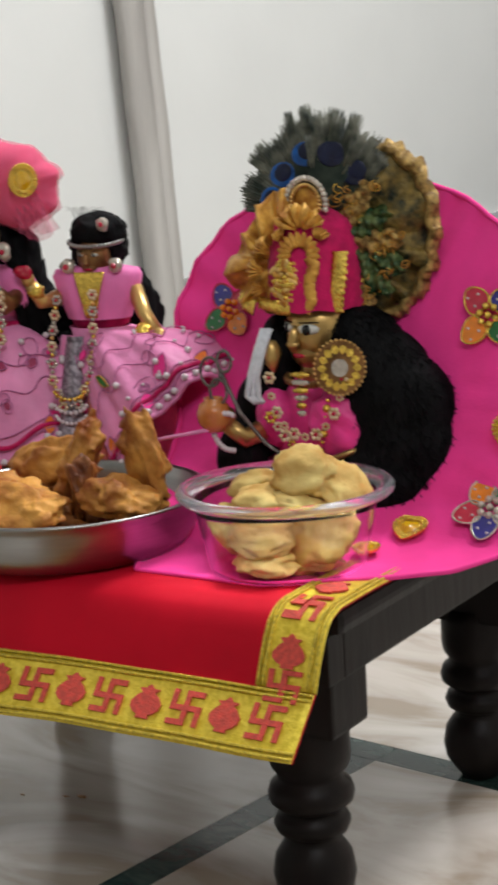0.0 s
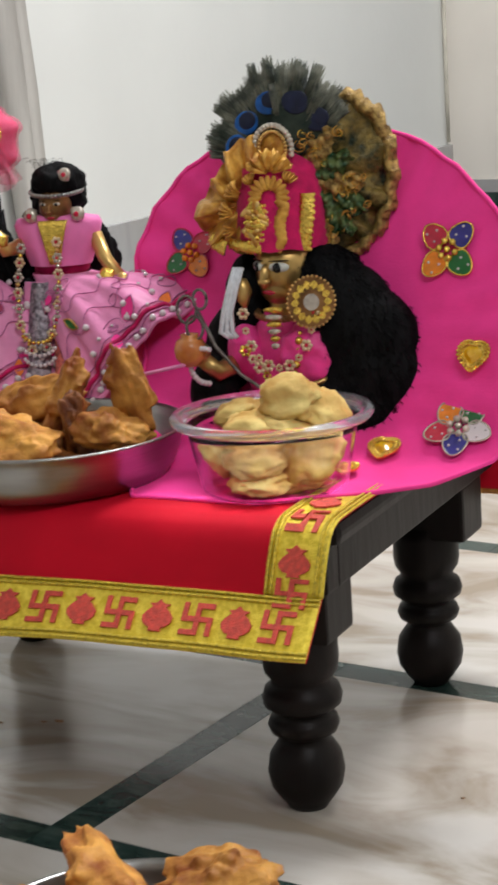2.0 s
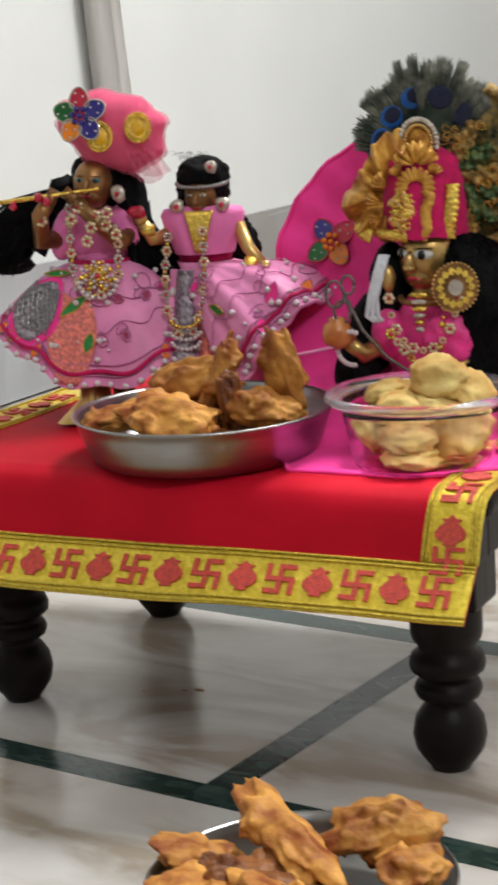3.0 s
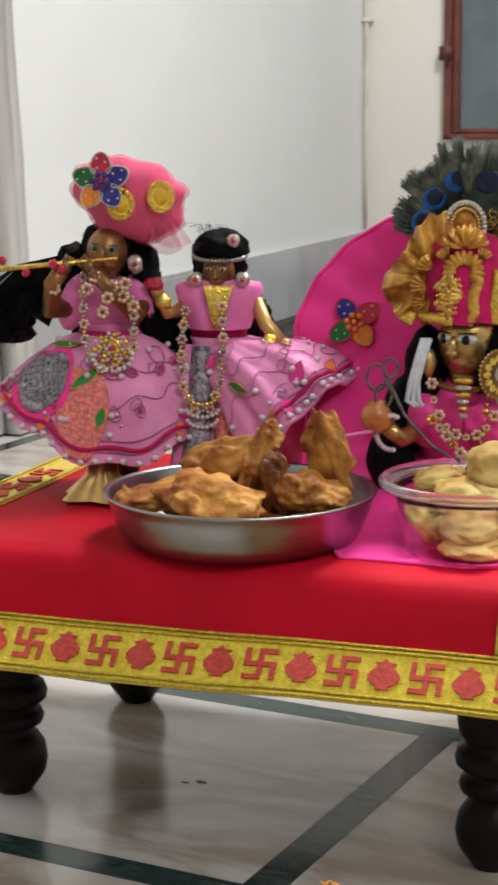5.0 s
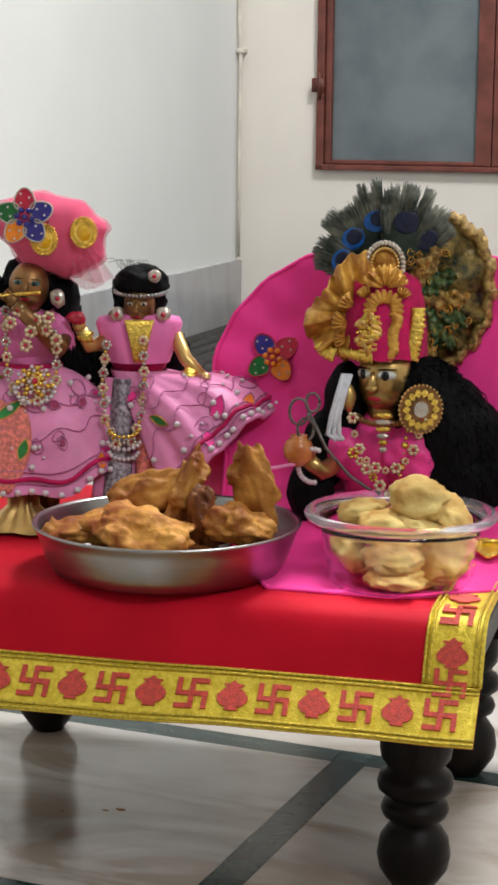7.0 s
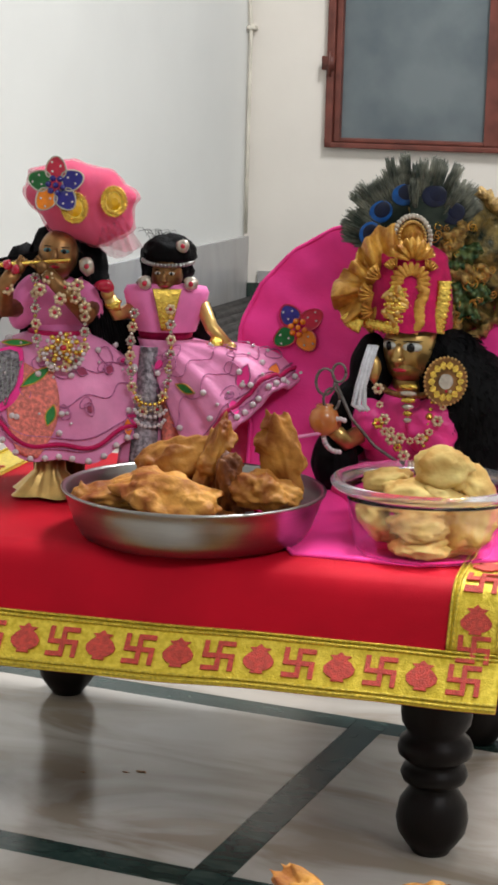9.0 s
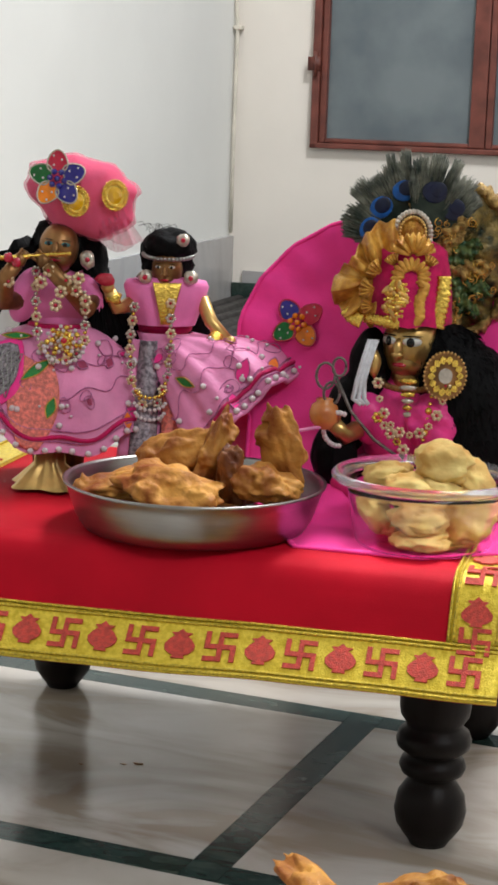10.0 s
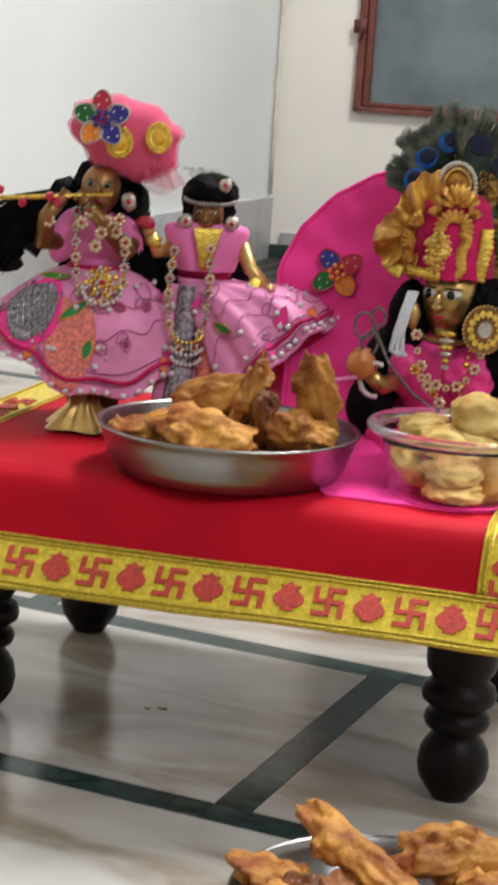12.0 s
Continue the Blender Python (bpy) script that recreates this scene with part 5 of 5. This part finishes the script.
skirt = thing("doll_skirt", d1(0, 0, 0.25), "pale pink embroidered flared skirt with pearls and felt leaves", "skirt", "figurine skirts")
part("outer_cloth", add_grid(BM(), lambda u, v: skirt1(u, v), 110, 30, wrap_u=True), PALE_PINK, skirt, "pale pink satin")
part("lining", add_grid(BM(), lambda u, v: skirt1(u, v, 0.035), 80, 16, wrap_u=True), MAROON, skirt, "maroon lining")
part("waistband", add_tube(BM(), [d1(0.0245 * math.cos(a), 0.019 * math.sin(a), 0.346) for a in [k * 0.2618 for k in range(25)]], 0.0025, 6), MAGENTA, skirt)
C1 = d1(0, 0, 0.29)
decorate(skirt, lambda u, v: skirt1(u, v), C1, 0.50, 1.0, 0.985, (
    (0.545, 0.80, 100, 0.022, 0.0050, GREEN), (0.575, 0.93, 80, 0.017, 0.0045, ORANGE), (0.600, 0.86, 75, 0.020, 0.0045, GREEN), (0.645, 0.92, 70, 0.017, 0.0045, ORANGE), (0.70, 0.45, 50, 0.030, 0.0040, GREEN),
    (0.735, 0.72, 65, 0.018, 0.0040, GREEN), (0.60, 0.22, 20, 0.026, 0.0030, GREEN), (0.90, 0.80, 10, 0.019, 0.0048, ORANGE), (0.955, 0.86, 60, 0.017, 0.0055, PINK), (0.855, 0.92, 75, 0.017, 0.0045, ORANGE), (0.875, 0.86, 140, 0.014, 0.0045, PINK),
    (0.93, 0.6, 140, 0.010, 0.0035, MAROON), (0.80, 0.40, 140, 0.010, 0.0035, MAROON), (0.87, 0.45, 60, 0.010, 0.0035, MAROON)), 1)
# large drop-shaped panel on the front left


def on_skirt1(x, y, h):
    """Wraps a panel on the skirt round its front left."""
    u, v = 0.615 + x * 3.1, 0.60 - y * 13.0
    p = outward(lambda a, b: skirt1(a, b), u, v, C1)
    return p(0, 0, h)


def net_panel(outline_w, y0, y1, mat, name, h, x0=0.0, skew=0.0):
    def f(u, v):
        y = y0 + (y1 - y0) * v
        w = outline_w(v)
        return on_skirt1(x0 + skew * v + w * (2 * u - 1), y, h)
    solid(part(name, add_grid(BM(), f, 16, 22), mat, skirt), 0.0007)


net_panel(lambda v: 0.0205 * math.sin(math.pi * (0.04 + 0.92 * v)) ** 0.7, -0.026, 0.026, PINK, "panel_border", 0.0008)
net_panel(lambda v: 0.0165 * math.sin(math.pi * (0.04 + 0.92 * v)) ** 0.7, -0.020, 0.022, SILVER_NET, "net_panel", 0.0018)
net_panel(lambda v: 0.016 * math.sin(math.pi * (0.06 + 0.7 * v)) ** 0.8, -0.029, 0.016, CORAL, "coral_panel", 0.0007, 0.030, -0.004)
for k in range(-4, 5):
    for s in (-1, 1):
        pts = [on_skirt1(max(-0.015, min(0.015, 0.0042 * k + s * (j / 14 - 0.5) * 0.02)), -0.014 + 0.030 * j / 14, 0.0028) for j in range(15)]
        part("net_thread", add_tube(BM(), pts, 0.0005, 4), STEEL, skirt)

# net turban with brooch
hat = thing("net_turban", d1(0, 0, 0.43), "pink net turban with enamel flower and two yellow jewels", "turban")


def bonnet(u, v):
    a = 2 * math.pi * u
    r = math.sin(math.pi * (0.002 + 0.996 * v)) ** 0.8
    grow = 1 + 0.05 * math.sin(8 * a) * r
    x = 0.016 + 0.044 * r * math.cos(a) * grow
    z = 0.458 - 0.005 * math.cos(a) + 0.0255 * r * math.sin(a) * grow
    y = 0.004 - 0.024 * math.cos(math.pi * v)
    lo = 0.014 * max(0, -math.sin(a)) * r
    return d1(x + (lo * 0.4), y, z - lo)


part("net_bonnet", add_grid(BM(), bonnet, 60, 20, wrap_u=True), PINK_NET, hat, "gathered pink net")
MID = d1(0.016, 0.004, 0.456)
part("net_veil", add_grid(BM(), lambda u, v: MID + (bonnet(u, v) - MID) * (1.06 + 0.012 * math.sin(40 * math.pi * u) + 0.018 * math.sin(5 * u * 6.283)), 120, 20, wrap_u=True), SHEER, hat, "sheer gathered outer net")
for k, (reach, drop) in enumerate(((0.030, 0.036), (0.024, 0.042))):
    part("net_tail", add_grid(BM(), lambda u, v, reach=reach, drop=drop, k=k: d1(0.026 + 0.020 * u + (reach - 0.014) * v * (0.3 + u), -0.014 + 0.006 * k + 0.0035 * math.sin(u * 30 + k) * v, 0.452 - 0.004 * u - drop * v * (0.8 + 0.2 * math.sin(3 * u))), 50, 12), SHEER, hat, "loose sheer tail of pink net")
pl = frame_on(d1(-0.004, -0.0245, 0.4665), D1.to_3x3() @ vec(-0.15, -0.95, 0.2))
flower(pl, (GEM_BLUE, GEM_RED, GEM_GREEN, GEM_ORANGE, GEM_BLUE), 0.0225, hat, 20, GEM_WHITE, GEM_BLUE)
oval = [(0.010 * math.cos(k * 0.2513), 0.0115 * math.sin(k * 0.2513)) for k in range(25)]
for x, y, z in ((0.011, -0.0255, 0.4490), (0.042, -0.0215, 0.4545)):
    heart_jewel(frame_on(d1(x, y, z), D1.to_3x3() @ vec(0.2 if x > 0.02 else 0, -0.97, 0.1)), 0.010, "oval yellow jewel bordered with gold beads on pink net", oval)
# flute
flute = thing("flute", d1(-0.06, -0.03, 0.405), "thin golden flute with stone-set rosettes", "flute")
part("pipe", add_tube(BM(), [d1(0.008, -0.029, 0.4075), d1(-0.105, -0.032, 0.398)], 0.0019, 8), GOLD, flute)
for x, s in ((-0.036, 0.004), (-0.042, 0.004), (-0.064, 0.0035), (-0.082, 0.004), (-0.094, 0.006), (-0.100, 0.006), (-0.097, 0.006)):
    part("rosette", add_ell(BM(), d1(x, -0.0345, 0.4035 + 0.083 * (x + 0.05) + 0.006 * math.sin(x * 900)), (s, s * 0.6, s), sub=2, amp=0.3, freq=3, seed=x * 50), GEM_WHITE if s > 0.0045 else GEM_RED, flute)
# garland, bangles and earring
jewels = thing("doll_garland", d1(0, -0.03, 0.34), "gilt flower garland with a beaded medallion", "garland", "figurine garlands")
garland(jewels, [d1(-0.020, -0.022, 0.392), d1(-0.020, -0.028, 0.362), d1(-0.018, -0.034, 0.338), d1(-0.006, -0.040, 0.322), d1(0.010, -0.040, 0.322), d1(0.020, -0.036, 0.338), d1(0.020, -0.030, 0.362), d1(0.016, -0.028, 0.380)], "flower_link", 0.0058, (GEM_WHITE, GOLD, BRASS), 0.0045)
for k in range(48):
    a, r = k * 2.4, 0.0150 * math.sqrt((k + 0.5) / 48)
    part("medallion_bead", add_ell(BM(), d1(0.003 + r * math.cos(a), -0.0395, 0.338 + 0.85 * r * math.sin(a)), 0.0012 + 0.0007 * (k % 3), sub=1), (GILT_FLOWER, PEARL, GOLD)[k % 3], jewels)
part("medallion", add_ell(BM(), d1(0.003, -0.036, 0.338), (0.0085, 0.004, 0.0085), sub=3, amp=0.3, freq=4, seed=3), GOLD, jewels)
part("red_stone", add_ell(BM(), d1(0.003, -0.0405, 0.338), 0.0026, sub=2), GEM_RED, jewels)
for k in range(11):
    a = -math.pi * k / 10
    part("pearl", add_ell(BM(), d1(0.003 + 0.016 * math.cos(a), -0.041, 0.333 + 0.013 * math.sin(a)), 0.0019, sub=2), PEARL, jewels)
for p in (d1(0.012, -0.034, 0.378), d1(0.004, -0.034, 0.386), d1(-0.010, -0.034, 0.394), d1(0.014, -0.036, 0.388), d1(-0.042, -0.03, 0.384), d1(0.0, -0.036, 0.377), d1(-0.004, -0.036, 0.366), d1(0.020, -0.034, 0.370), d1(-0.016, -0.034, 0.384)):
    blossom(jewels, "cuff_flower", p, 0.0055, GILT_FLOWER)
part("earring", add_ell(BM(), d1(0.021, -0.018, 0.402), (0.006, 0.004, 0.007), sub=2, amp=0.3, freq=3, seed=2), GEM_WHITE, jewels)
part("red_stone", add_ell(BM(), d1(0.021, -0.0225, 0.402), 0.0022, sub=2), GEM_RED, jewels)

# second doll
D2 = pose(-0.263, 0.181, STAND_TOP, 0, 0, 18) @ Matrix.Scale(0.98, 4) @ Matrix.Translation((0, 0, -STAND_TOP))


def d2(x, y, z):
    return D2 @ vec(x, y, z)


bm = BM()
add_head(bm, D2 @ pose(0.000, -0.002, 0.392, 0, 0, -10), 0.0165, eye=0.62)
add_tube(bm, [d2(0, 0.002, 0.384), d2(0, 0.003, 0.368)], 0.006, 10)
add_ell(bm, (0.0, 0.003, 0.358), (0.026, 0.014, 0.020), D2, 3, 4)
add_ell(bm, (0.0, 0.003, 0.344), (0.0225, 0.014, 0.010), D2, 3, 5)
BLOUSE_ROWS = ((0.385, 0.010, 0.010), (0.3845, 0.020, 0.013), (0.3825, 0.0325, 0.014), (0.3775, 0.0350, 0.0165), (0.366, 0.0320, 0.018), (0.356, 0.028, 0.018), (0.346, 0.0245, 0.017))
add_grid(bm, lambda u, v: d2(BLOUSE_ROWS[round(v * 6)][1] * math.cos(6.28319 * u), 0.001 + BLOUSE_ROWS[round(v * 6)][2] * math.sin(6.28319 * u) * (1 + 0.05 * math.sin(50 * u)), BLOUSE_ROWS[round(v * 6)][0]), 48, 6, 4, wrap_u=True)
arm(bm, [d2(0.029, -0.002, 0.368), d2(0.037, -0.008, 0.350), d2(0.050, -0.020, 0.337)], [0.0060, 0.0055, 0.0045], 6)
arm(bm, [d2(-0.030, -0.004, 0.362), d2(-0.040, -0.014, 0.360), d2(-0.046, -0.018, 0.374)], [0.0065, 0.0055, 0.005], 6)
for k in (-1, 1):
    add_tube(bm, [d2(0.009 * k, 0, 0.30), d2(0.010 * k, -0.002, 0.2165)], [0.010, 0.008], 10)
tagged(finish("standing_figurine", bm, [BRASS_DARK, EYE_WHITE, EYE_DARK, GEM_RED, BLOUSE, MAGENTA, BRASS]), "dark brass standing deity figurine in a pink blouse", "figurine", "standing figurines")
solid(tagged(finish("collar_ribbon", add_grid(BM(), lambda u, v: d2((u - 0.5) * 0.009 + (0.0075 if u > 0.5 else -0.0075) * (1 - v) ** 1.2, -0.0185 - 0.002 * math.sin(v * 3), 0.382 - 0.034 * v), 8, 10), GOLD), "gold ribbon collar on the pink blouse", "ribbon"), 0.0008)
bm = BM()
add_ell(bm, (0.002, 0.004, 0.410), (0.0215, 0.019, 0.014), D2, 4, 0, 0.15, 2, 1)
add_ell(bm, (0.000, 0.008, 0.398), (0.022, 0.016, 0.022), D2, 4, 0, 0.2, 2, 2)
add_ell(bm, (0.022, 0.022, 0.345), (0.020, 0.011, 0.032), D2, 4, 0, 0.25, 2, 3)
add_ell(bm, (-0.036, 0.022, 0.333), (0.022, 0.012, 0.028), D2, 4, 0, 0.25, 2, 4)
wig = thing("doll_wig", d2(0, 0.02, 0.30), "tied-up black hair of the figurine in pink", "wig", "figurine wigs")
part("hair_mass", bm, HAIR, wig)
bm = BM()
for k in range(22):
    rng = random.Random(700 + k)
    a = d2(rng.uniform(-0.014, 0.016), 0.0, 0.418)
    b = a + vec(rng.uniform(-0.022, 0.004), 0.004, rng.uniform(0.0, 0.010))
    add_tube(bm, [a, a.lerp(b, 0.5) + vec(0, 0, 0.006), b], [0.0002, 0.0002, 0.0001], 3)
part("fuzz", bm, HAIR, wig)["kind"] = "stuff"
tiara = thing("tiara", d2(0, -0.02, 0.404), "black bead tiara with a silver flower", "tiara")
for k in range(21):
    a = math.pi * (1.02 + 0.96 * k / 20)
    part("bead", add_ell(BM(), d2(0.001 + 0.0205 * math.cos(a), 0.001 + 0.0185 * math.sin(a), 0.4035 + 0.003 * math.sin(a * 1)), 0.0018, sub=2), STEEL, tiara)
part("silver_flower", add_ell(BM(), d2(0.012, -0.016, 0.4165), (0.0056, 0.003, 0.0056), sub=2, amp=0.25, freq=3, seed=1), GEM_WHITE, tiara)
part("red_stone", add_ell(BM(), d2(0.012, -0.019, 0.4165), 0.0020, sub=2), GEM_RED, tiara)
for x, m in ((-0.018, GEM_WHITE), (0.019, GEM_WHITE)):
    er = part("ear_flower", add_ell(BM(), d2(x, -0.013, 0.386), (0.0062, 0.004, 0.0062), sub=2, amp=0.3, freq=3, seed=x * 90), m, tiara)
    part("red_stone", add_ell(BM(), d2(x, -0.0175, 0.386), 0.0022, sub=2), GEM_RED, er)

AX = vec(0.70, -0.52, -0.49).normalized()
E1 = (vec(0.86, 0.16, 0.42) - AX * AX.dot(vec(0.86, 0.16, 0.42))).normalized()
E2 = AX.cross(E1)


def skirt2(u, v, inset=0.0):
    a = 2 * math.pi * u
    top = vec(0.0235 * math.cos(a), -0.017 * math.sin(a) * -1, 0.340)
    k = 0.060 * (1 + 0.06 * math.sin(9 * a) + 0.02 * math.sin(23 * a))
    hem = vec(0.078, -0.020, 0.257) + E1 * k * 1.10 * math.cos(a) + E2 * k * math.sin(a) * -1
    sway = vec(0.0, 0.0, 0.006) * math.sin(math.pi * v)
    p = top.lerp(hem, v) + sway
    axis = vec(0, 0, 0.340).lerp(vec(0.078, -0.020, 0.257), v)
    p = axis + (p - axis) * (1 - inset) * (1 + 0.12 * math.sin(math.pi * v))
    return D2 @ p


skirt = thing("doll_skirt", d2(0.03, 0, 0.25), "pale pink embroidered skirt swung out to one side", "skirt", "figurine skirts")
part("outer_cloth", add_grid(BM(), lambda u, v: skirt2(u, v), 110, 30, wrap_u=True), PALE_PINK, skirt, "pale pink satin")
part("lining", add_grid(BM(), lambda u, v: skirt2(u, v * 0.995, 0.04), 80, 16, wrap_u=True), LINING, skirt, "dull rose lining")
part("ruffle", add_tube(BM(), [skirt2(k / 120, 1.0) for k in range(121)], 0.0022, 6), PALE_PINK, skirt)
C2 = d2(0.03, 0, 0.30)
decorate(skirt, lambda u, v: skirt2(u, v), C2, 0.50, 1.05, 0.97, (
    (0.78, 0.78, 20, 0.024, 0.0055, PINK), (0.86, 0.84, 35, 0.019, 0.0050, ORANGE), (0.97, 0.90, 0, 0.018, 0.0040, ORANGE), (0.72, 0.90, 60, 0.016, 0.0050, PINK), (0.66, 0.55, 120, 0.022, 0.0035, GREEN),
    (0.92, 0.93, 60, 0.012, 0.0040, MAROON), (0.60, 0.86, 60, 0.016, 0.0045, ORANGE)), 2)
# straight front panel hanging below the garland
apron = thing("doll_apron", d2(-0.014, -0.03, 0.235), "narrow front panel of silver net and coral with pink hem", "apron")
for x0, x1, m, nm, dy in ((-0.036, 0.002, PALE_PINK, "back_cloth", 0.006), (-0.027, -0.006, SILVER_NET, "net_panel", 0.0), (-0.002, 0.014, CORAL, "coral_panel", -0.001)):
    solid(part(nm, add_grid(BM(), lambda u, v, x0=x0, x1=x1, dy=dy: d2(x0 * (0.75 + 0.3 * v) + (x1 - x0) * u * (0.75 + 0.3 * v), -0.018 - 0.030 * v + dy - 0.006 * math.sin(u * 3.1), 0.335 - 0.092 * v), 14, 18), m, apron), 0.001)
part("pink_hem", add_tube(BM(), [d2(-0.038 + 0.040 * k / 12, -0.052 - 0.006 * math.sin(k / 12 * 3.1), 0.2415 - 0.003 * math.sin(k / 12 * 3.1)) for k in range(13)], 0.0034, 8), PINK, apron)
jewels = thing("doll_garland", d2(-0.01, -0.03, 0.30), "long gilt flower garland with bead tassels", "garland", "figurine garlands")
garland(jewels, [d2(-0.026, -0.020, 0.362), d2(-0.029, -0.028, 0.335), d2(-0.027, -0.038, 0.305), d2(-0.018, -0.044, 0.286), d2(-0.006, -0.044, 0.288), d2(0.002, -0.038, 0.308), d2(0.004, -0.030, 0.336), d2(0.003, -0.022, 0.372)], "flower_link", 0.0058, (GEM_WHITE, GOLD, BRASS), 0.0045)
for r, z in ((0.012, 0.300), (0.013, 0.290), (0.012, 0.282)):
    for k in range(9):
        a = -math.pi * (0.1 + 0.8 * k / 8)
        part("pearl", add_ell(BM(), d2(-0.012 + r * math.cos(a), -0.046, z + 0.008 * math.sin(a)), 0.0017, sub=2), GOLD if z > 0.295 else PEARL, jewels)
part("bangle", add_ell(BM(), d2(0.040, -0.022, 0.338), (0.0072, 0.0065, 0.0062), sub=2, amp=0.35, freq=3, seed=4), GOLD, jewels)
part("bangle", add_ell(BM(), d2(-0.043, -0.017, 0.368), (0.0068, 0.0062, 0.0056), sub=2, amp=0.35, freq=3, seed=5), GOLD, jewels)
part("palm_stone", add_ell(BM(), d2(-0.050, -0.022, 0.3835), (0.0085, 0.004, 0.0055), sub=2, amp=0.3, freq=3, seed=6), GEM_RED, jewels)

# ---- floor pieces ----
STRIP, CELL = 0.029, 0.349
FLOOR_TURN = pose(0, 0, 0, 0, 0, -4.3)  # the strips run a little askew to the walls
HOME_ROW, HOME_COL = 9, 6


def floor_cells():
    # strips run with the room; one crossing lies at the table's front
    C = FLOOR_TURN.inverted() @ (ROOM.inverted() @ vec(-0.1486, -0.0764, 0))
    xs = [C.x + CELL * i for i in range(-HOME_COL, 12)]
    ys = [C.y + CELL * j for j in range(-HOME_ROW, 16)]
    return xs, ys


XS, YS = floor_cells()


def slab(sx, sy, name, mat):
    bm = BM()
    add_box(bm, (-sx / 2, -sy / 2, -0.006), (sx / 2, sy / 2, 0), bevel=0)
    bmesh.ops.recalc_face_normals(bm, faces=bm.faces)
    me = bpy.data.meshes.new(name)
    bm.to_mesh(me)
    bm.free()
    me.materials.append(mat)
    return me


def lay(name, me, x, y, w, d):
    """Lays a piece w by d round (x, y), unless it would reach through a wall."""
    ends = [FLOOR_TURN @ vec(x + i * w / 2, y + j * d / 2, 0) for i in (-1, 1) for j in (-1, 1)]
    if all(-0.14 < p.x < WX + 0.14 and WY - 0.14 < p.y < 0.14 for p in ends):
        ob = new(name, me)
        ob.parent = floor
        ob.matrix_local = FLOOR_TURN @ Matrix.Translation((x, y, 0))


GAP = 0.0006
long_me = slab(CELL - STRIP - GAP, STRIP - GAP, "stone_strip", GREEN_STONE)
cross_me = slab(STRIP - GAP, STRIP - GAP, "stone_square", GREEN_STONE)
side_me = slab(STRIP - GAP, CELL - STRIP - GAP, "stone_strip_side", GREEN_STONE)
wide_me = slab(2 * CELL - STRIP - GAP, CELL - STRIP - GAP, "marble_slab", MARBLE)
border_me = slab(2 * CELL - GAP, CELL - STRIP - GAP, "border_slab", MARBLE)
for x in XS:
    for y in YS:
        row, col = round((y - YS[0]) / CELL) - HOME_ROW, round((x - XS[0]) / CELL) - HOME_COL
        lay("stone_strip", long_me, x + CELL / 2, y, CELL, STRIP)
        lay("stone_square", cross_me, x, y, STRIP, STRIP)
        # side strips stand in every second column, in turn from row to row
        if (row + col) % 2 == 0:
            if row >= 0:
                lay("stone_strip", side_me, x, y + CELL / 2, STRIP, CELL)
                lay("marble_slab", wide_me, x + CELL, y + CELL / 2, 2 * CELL, CELL)
            else:
                lay("marble_slab", border_me, x + CELL, y + CELL / 2, 2 * CELL, CELL)
